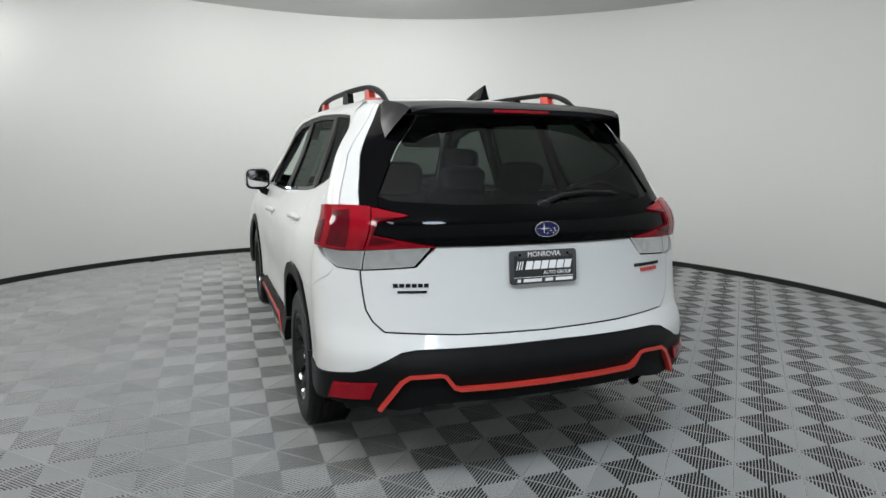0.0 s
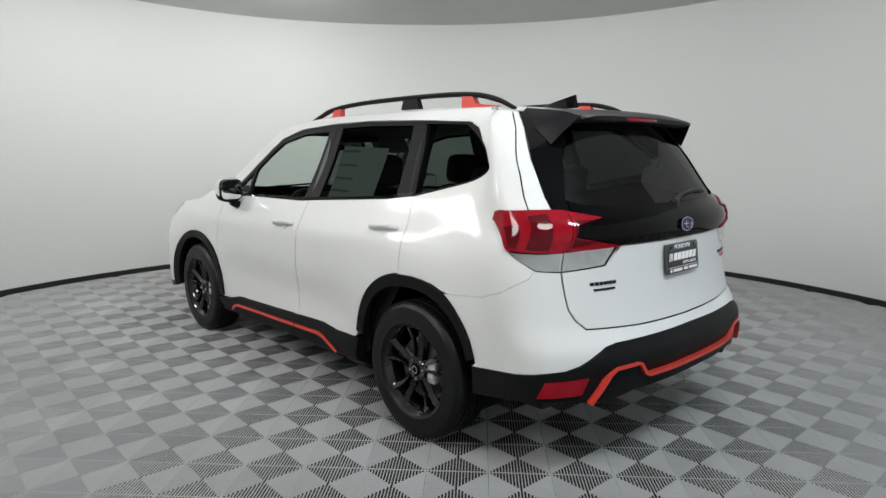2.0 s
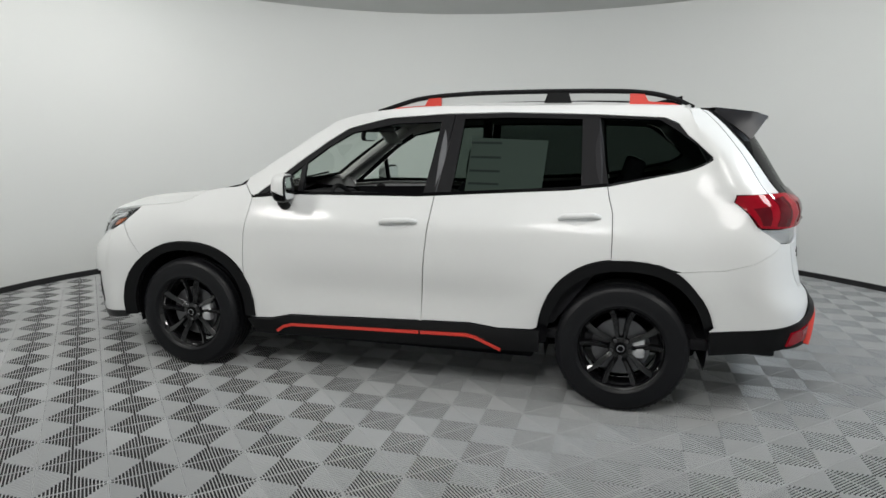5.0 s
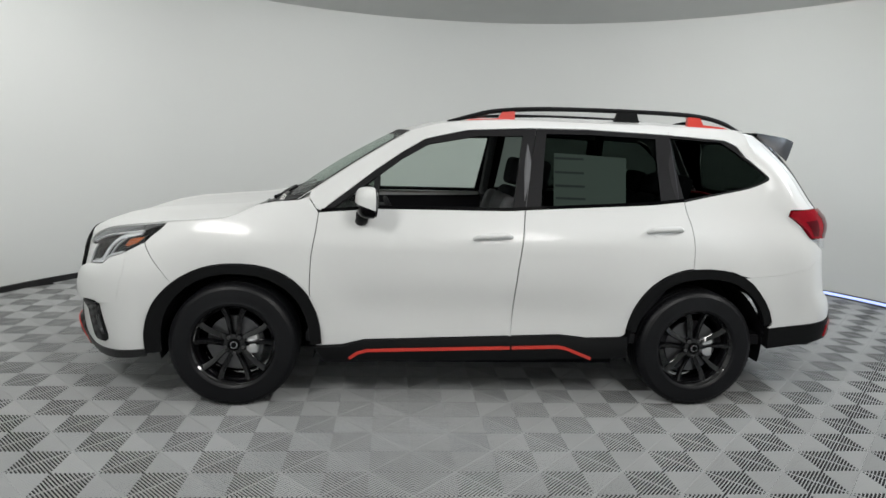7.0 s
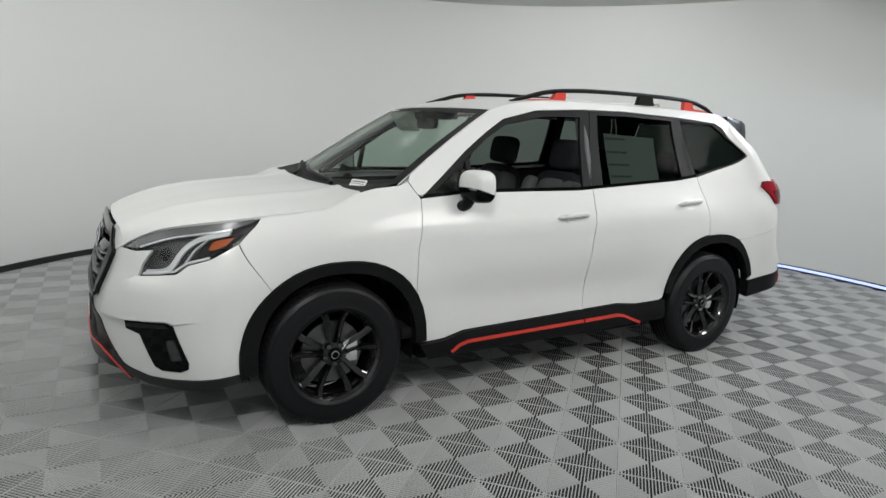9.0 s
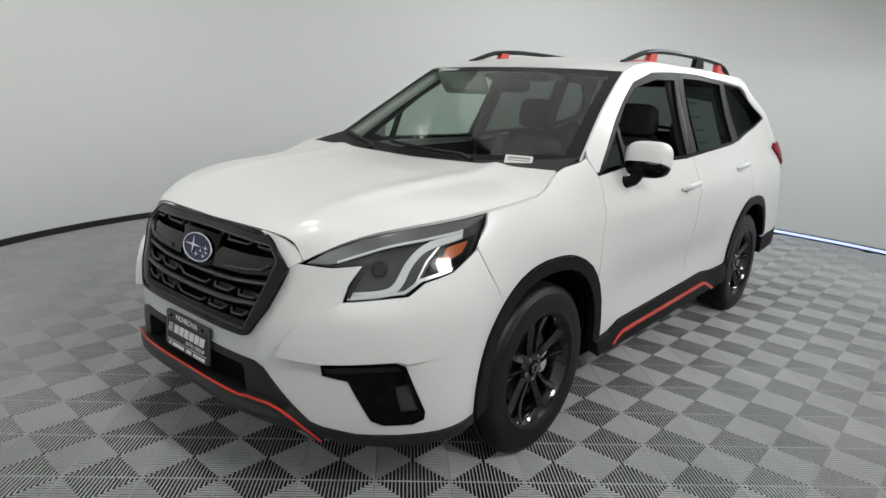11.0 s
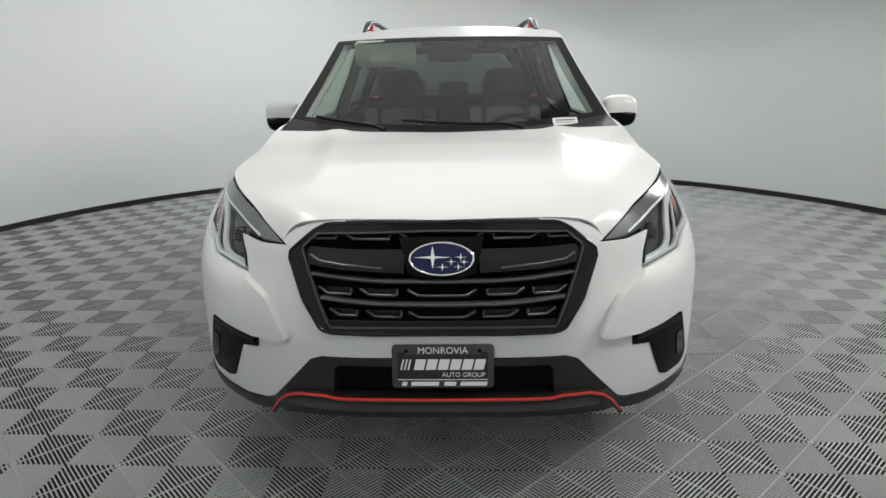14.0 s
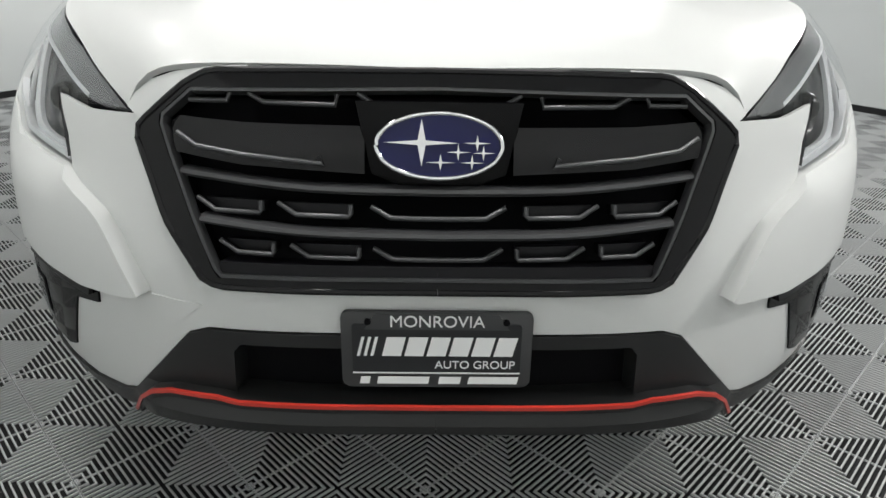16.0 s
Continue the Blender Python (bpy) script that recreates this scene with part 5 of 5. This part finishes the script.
for sx, dz, mat in ((0.36, 0.0, LINER), (-0.36, 0.055, DASH)):
    bm = bmesh.new()
    m = Matrix.Translation((sx, 0.40 if dz == 0 else 0.30, 1.5 + dz)) @ pose(0, 0, 0, -125 if dz == 0 else 5, 0, 0)
    prism_bm(bm, rounded(0.34, 0.16, 0.03), 0.014, m, 0.003)
    visor = part("sun_visor", bm, mat, car, "sun visor")
    if dz == 0:
        bm = bmesh.new()
        prism_bm(bm, rounded(0.12, 0.05, 0.004), 0.001, m @ Matrix.Translation((0.03, 0.02, 0.0145)))
        part("visor_sticker", bm, PAPER, visor, "white paper sticker")
for sign in (-1, 1):
    bm = bmesh.new()
    edge = [shell(*q) for q in curve_line(WINDSHIELD_EDGE, 3)]
    tube_bm(bm, [((p[0] - 0.05) * sign, p[1] - 0.04, p[2] - 0.015) for p in edge], 0.03, 8)
    part("pillar_trim", bm, LINER, car, "pale pillar trim")
    for s_top, s_low in ((3.24, 3.2), (4.08, 4.12)):
        bm = bmesh.new()
        a, b = shell(s_low, 1.12), shell(s_top, 1.6)
        tube_bm(bm, [((a[0] - 0.05) * sign, a[1], a[2] - 0.2), ((a[0] - 0.045) * sign, a[1], a[2]), ((b[0] - 0.045) * sign, b[1], b[2])], 0.035, 8)
        part("pillar_trim", bm, FABRIC_GREY if s_top < 4 else DASH, car)
    panel("door_lining", [(2.1, 0.45), (2.1, 1.105), (3.1, 1.12), (3.95, 1.175), (4.12, 1.19), (4.12, 0.75), (3.9, 0.45)], DASH, car, lift=-0.07, depth=0.0, sides=(sign,), step=0.1)
    panel("roof_lining", [(2.62, 1.5), (2.9, 1.57), (3.6, 1.6), (4.4, 1.57), (4.4, 1.62), (3.6, 1.645), (2.9, 1.63), (2.65, 1.6)], LINER, car, lift=-0.03, depth=0.0, sides=(sign,), step=0.1)
# papers behind the glass
for ob in panel("window_sticker", [(3.37, 1.175), (3.385, 1.475), (3.82, 1.46), (3.8, 1.19)], SHEET, car, "pale paper price sheet behind the glass", lift=-0.016, depth=0.0008, gap=0, sides=(-1,), step=0.1):
    for z in (1.44, 1.36, 1.285, 1.215):
        panel("print_bar", [(3.385, z), (3.385, z + 0.012), (3.56, z + 0.01), (3.56, z - 0.002)], INK, ob, lift=-0.0145, depth=0.0, gap=0, sides=(-1,))
bm = bmesh.new()
tag_m = facing(screen(-0.71, -0.02) + Vector((-0.001, 0.012, 0.014)), (-0.25, 0.85, 0.6))
prism_bm(bm, rounded(0.125, 0.07, 0.004), 0.0012, tag_m)
tag_paper = part("paper_tag", bm, PAPER, car, "small white paper tag at the foot of the windscreen")
for k in range(2):
    bm = bmesh.new()
    prism_bm(bm, slanted(0, 0.022 - k * 0.012, 0.1, 0.006 - 0.003 * k, 0), 0.0005, tag_m @ Matrix.Translation((0, 0, 0.0012)))
    part("print_bar", bm, INK, tag_paper, smooth=False)


# ---- wheels ----
def wheel(x, y, sign):
    """One wheel; sign -1 is the left side. Local +x points outward."""
    m = Matrix.Translation((x, y, 0.3525)) @ Matrix.Diagonal((sign, 1, 1, 1))
    if sign < 0:
        m = Matrix.Translation((x, y, 0.3525)) @ pose(0, 0, 0, 0, 0, 180)
    base = new("wheel")
    base.parent = car
    base.matrix_world = m
    bm = bmesh.new()
    prof = [(0.222, -0.098), (0.236, -0.11), (0.27, -0.1145), (0.305, -0.113), (0.33, -0.106), (0.344, -0.094), (0.3505, -0.08)]
    for g in (-0.055, -0.018, 0.018, 0.055):
        prof += [(0.3525, g - 0.006), (0.345, g - 0.0045), (0.345, g + 0.0045), (0.3525, g + 0.006)]
    prof += [(0.3505, 0.08), (0.344, 0.094), (0.33, 0.106), (0.322, 0.1085), (0.32, 0.111), (0.305, 0.113), (0.27, 0.1145), (0.25, 0.1125), (0.245, 0.114), (0.236, 0.111), (0.226, 0.1), (0.222, 0.098)]
    lathe_bm(bm, prof, 72)
    n = 64
    for k in range(n):
        a = 2 * math.pi * k / n
        for sx in (-1, 1):
            box_bm(bm, (sx * 0.078 - 0.012, -0.003, 0.338), (sx * 0.078 + 0.012, 0.003, 0.3512))
            bm.verts.ensure_lookup_table()
            bmesh.ops.rotate(bm, verts=bm.verts[-8:], cent=(0, 0, 0), matrix=Matrix.Rotation(a, 3, "X"))
    bmesh.ops.recalc_face_normals(bm, faces=bm.faces)
    part("tyre", bm, RUBBER, base, "black rubber tyre")
    bm = bmesh.new()
    lathe_bm(bm, [(0.205, -0.095), (0.225, -0.1), (0.2, -0.05), (0.196, 0.03), (0.206, 0.075), (0.219, 0.095), (0.2265, 0.104), (0.2285, 0.1), (0.224, 0.09), (0.214, 0.07), (0.203, 0.03)], 72)
    bmesh.ops.recalc_face_normals(bm, faces=bm.faces)
    part("rim", bm, ALLOY, base, "gloss black alloy rim")
    spoke = None
    for k in range(5):
        for d in (-1, 1):
            a = 2 * math.pi * k / 5 + math.pi / 2
            bm = bmesh.new()
            rows = []
            for t in np.linspace(0, 1, 7):
                r = 0.045 + 0.172 * t
                ang = d * (radians(20) * (1 - t) ** 2 + radians(15) * t)
                c, s = math.cos(a + ang), math.sin(a + ang)
                wid = 0.012 + 0.007 * t
                out = 0.077 + 0.017 * t - 0.02 * math.sin(math.pi * t) * 0.4
                back = 0.03 + 0.045 * t
                ring = []
                for off, xx in ((-wid, back), (-wid, out - 0.014), (-d * wid * 0.5 - wid * 0.06, out), (-d * wid * 0.5 + wid * 0.06, out), (wid, out - 0.014), (wid, back)):
                    ring.append(bm.verts.new((xx, r * c - off * s, r * s + off * c)))
                rows.append(ring)
            for p, q in zip(rows, rows[1:]):
                for j in range(6):
                    bm.faces.new((p[j], p[(j + 1) % 6], q[(j + 1) % 6], q[j]))
            bm.faces.new(rows[0])
            bm.faces.new(rows[-1][::-1])
            bmesh.ops.recalc_face_normals(bm, faces=bm.faces)
            part("spoke", bm, ALLOY, base)
    bm = bmesh.new()
    lathe_bm(bm, [(0.062, 0.03), (0.066, 0.06), (0.058, 0.074), (0.034, 0.078), (0.032, 0.07), (0.0, 0.07)], 40)
    bmesh.ops.recalc_face_normals(bm, faces=bm.faces)
    part("hub", bm, ALLOY, base)
    bm = bmesh.new()
    lathe_bm(bm, [(0.0295, 0.068), (0.0295, 0.08), (0.027, 0.083), (0.0, 0.084)], 32)
    part("centre_cap", bm, GLOSS, base)
    bm = bmesh.new()
    lathe_bm(bm, [(0.02, 0.0838), (0.02, 0.0858), (0.0165, 0.0862), (0.016, 0.0838)], 28)
    part("cap_ring", bm, CHROME, base, "small silver ring badge")
    for k in range(5):
        a = 2 * math.pi * (k + 0.5) / 5 + math.pi / 2
        bm = bmesh.new()
        lathe_bm(bm, [(0.0105, 0.055), (0.0105, 0.078), (0.007, 0.083), (0.0, 0.084)], 6, Matrix.Translation((0, 0.05 * math.cos(a), 0.05 * math.sin(a))))
        part("lug_nut", bm, STEEL, base, "steel lug nut", smooth=False)
    bm = bmesh.new()
    lathe_bm(bm, [(0.06, 0.03), (0.155, 0.03), (0.155, 0.006), (0.06, 0.006)], 48)
    part("brake_disc", bm, STEEL, base, "bare steel brake disc")
    bm = bmesh.new()
    ang = -1 if sign < 0 else 1
    box_bm(bm, (0.0, 0.095 * -ang - 0.032, -0.055), (0.062, 0.095 * -ang + 0.032, 0.055), 0.012)
    box_bm(bm, (0.045, 0.1 * -ang - 0.02, -0.03), (0.068, 0.1 * -ang + 0.02, 0.01), 0.006)
    part("brake_caliper", bm, SILVER, base, "bare metal brake caliper")
    return base


for wy in (1.335, -1.335):
    wheel(-0.772, wy, -1)
    wheel(0.772, wy, 1)
# wheel wells and underside
for sign in (-1, 1):
    for cy in (1.32, -1.345):
        bm = bmesh.new()
        lathe_bm(bm, [(0.425, 0.83), (0.43, 0.7), (0.43, 0.5), (0.0, 0.5)], 40, Matrix.Translation((0, cy, 0.36)) @ Matrix.Diagonal((sign, 1, 1, 1)))
        bmesh.ops.bisect_plane(bm, geom=bm.verts[:] + bm.edges[:] + bm.faces[:], plane_co=(0, 0, 0.26), plane_no=(0, 0, -1), clear_outer=True)
        part("wheel_liner", bm, DARK, car)
bm = bmesh.new()
for lo, hi in (((-0.55, -1.75, 0.24), (0.55, 2.05, 0.34)), ((-0.5, -2.05, 0.36), (0.5, -1.7, 0.42)), ((-0.8, -0.86, 0.235), (0.8, 0.85, 0.36)), ((-0.78, -2.05, 0.38), (0.78, -1.72, 0.43)), ((-0.68, 1.78, 0.255), (0.68, 2.05, 0.3))):
    box_bm(bm, lo, hi, 0.02)
part("underbody", bm, DARK, car)


# ---- floor tiles, last ----
SQUARE = 0.1995
TILE_SIDE = SQUARE * math.sqrt(2)
TURN = radians(45 - 1.0)
GRID0 = (-0.0868, -0.2974)
PARITY = 0


def tile_rows(h):
    """The ribs of one tile as (verts, faces): four fans of ribs that run square to the tile's edges."""
    verts, faces = [], []
    n = 20
    pitch = 2 * h / n
    low, edge = -0.0058, h - 0.0009
    # rib section: a narrow flat top, sloped shoulders, sides that drop straight down
    section = ((-0.15, low), (-0.17, -0.003), (-0.115, 0.0), (0.115, 0.0), (0.17, -0.003), (0.15, low))
    for q in range(4):
        c, s = ((1, 0), (0, 1), (-1, 0), (0, -1))[q]
        for k in range(n):
            y = -h + (k + 0.5) * pitch
            i = len(verts)
            for off, z in section:
                yy = y + off * pitch
                for x in (min(abs(yy), edge - 0.001), edge):
                    verts.append((x * c - yy * s, x * s + yy * c, z))
            faces += [(i + 2 * e, i + 2 * e + 1, i + 2 * e + 3, i + 2 * e + 2) for e in range(5)]
        # the bar along the tile's edge
        i = len(verts)
        pts = [(edge - 0.0014, -edge + 0.0014, 0), (edge, -edge, 0), (edge, edge, 0), (edge - 0.0014, edge - 0.0014, 0), (edge - 0.0014, -edge + 0.0014, low), (edge, -edge, low), (edge, edge, low), (edge - 0.0014, edge - 0.0014, low)]
        pts = [(x, yy, z if z == 0 else -0.003) for x, yy, z in pts]
        verts += [(x * c - yy * s, x * s + yy * c, z - 0.0012) for x, yy, z in pts]
        faces += [(i, i + 1, i + 2, i + 3), (i + 1, i + 5, i + 6, i + 2), (i + 3, i + 7, i + 4, i)]
    return verts, faces


tv, tf = tile_rows(TILE_SIDE / 2)
tile_mesh = bpy.data.meshes.new("floor_tile")
tile_mesh.from_pydata(tv, [], tf)
tile_mesh.materials.append(TILE)
ca, sa = math.cos(radians(-1.0)), math.sin(radians(-1.0))
spots = []
for i in range(-34, 35):
    for j in range(-34, 35):
        if (i + j) % 2 != PARITY:
            continue
        gx, gy = (i + GRID0[0]) * SQUARE, (j + GRID0[1]) * SQUARE
        x, y = ca * gx - sa * gy, sa * gx + ca * gy
        k = math.atan2(y - ROOM[1], x - ROOM[0])
        if math.hypot(x - ROOM[0], y - ROOM[1]) < room_radius(k) + 0.08:
            spots.append((x, y))
# the stretch in front of the car and along its left flank is laid tile by tile
near = sorted(spots, key=lambda p: min(math.hypot(p[0], p[1] - 2.9), math.hypot(p[0] + 2.0, p[1] - 0.6) * 0.9, math.hypot(p[0] + 1.4, p[1] + 2.4)))
for x, y in near[:300]:
    ob = new("floor_tile", tile_mesh)
    ob.matrix_world = Matrix.Translation((x, y, 0)) @ Matrix.Rotation(TURN, 4, "Z")
    ob.parent = floor
ct, st = math.cos(TURN), math.sin(TURN)
base_v = np.array(tv)
turned = np.c_[base_v[:, 0] * ct - base_v[:, 1] * st, base_v[:, 0] * st + base_v[:, 1] * ct, base_v[:, 2]]
rest = near[300:]
all_v = np.concatenate([turned + np.array([x, y, 0]) for x, y in rest])
all_f = [tuple(k + len(tv) * n for k in f) for n in range(len(rest)) for f in tf]
field = bpy.data.meshes.new("floor_tiles")
field.from_pydata(all_v.tolist(), [], all_f)
field.materials.append(TILE)
rest_ob = new("floor_tiles", field)
rest_ob.parent = floor
tagged(rest_ob, "ribbed grey plastic floor tiles", kind="stuff")
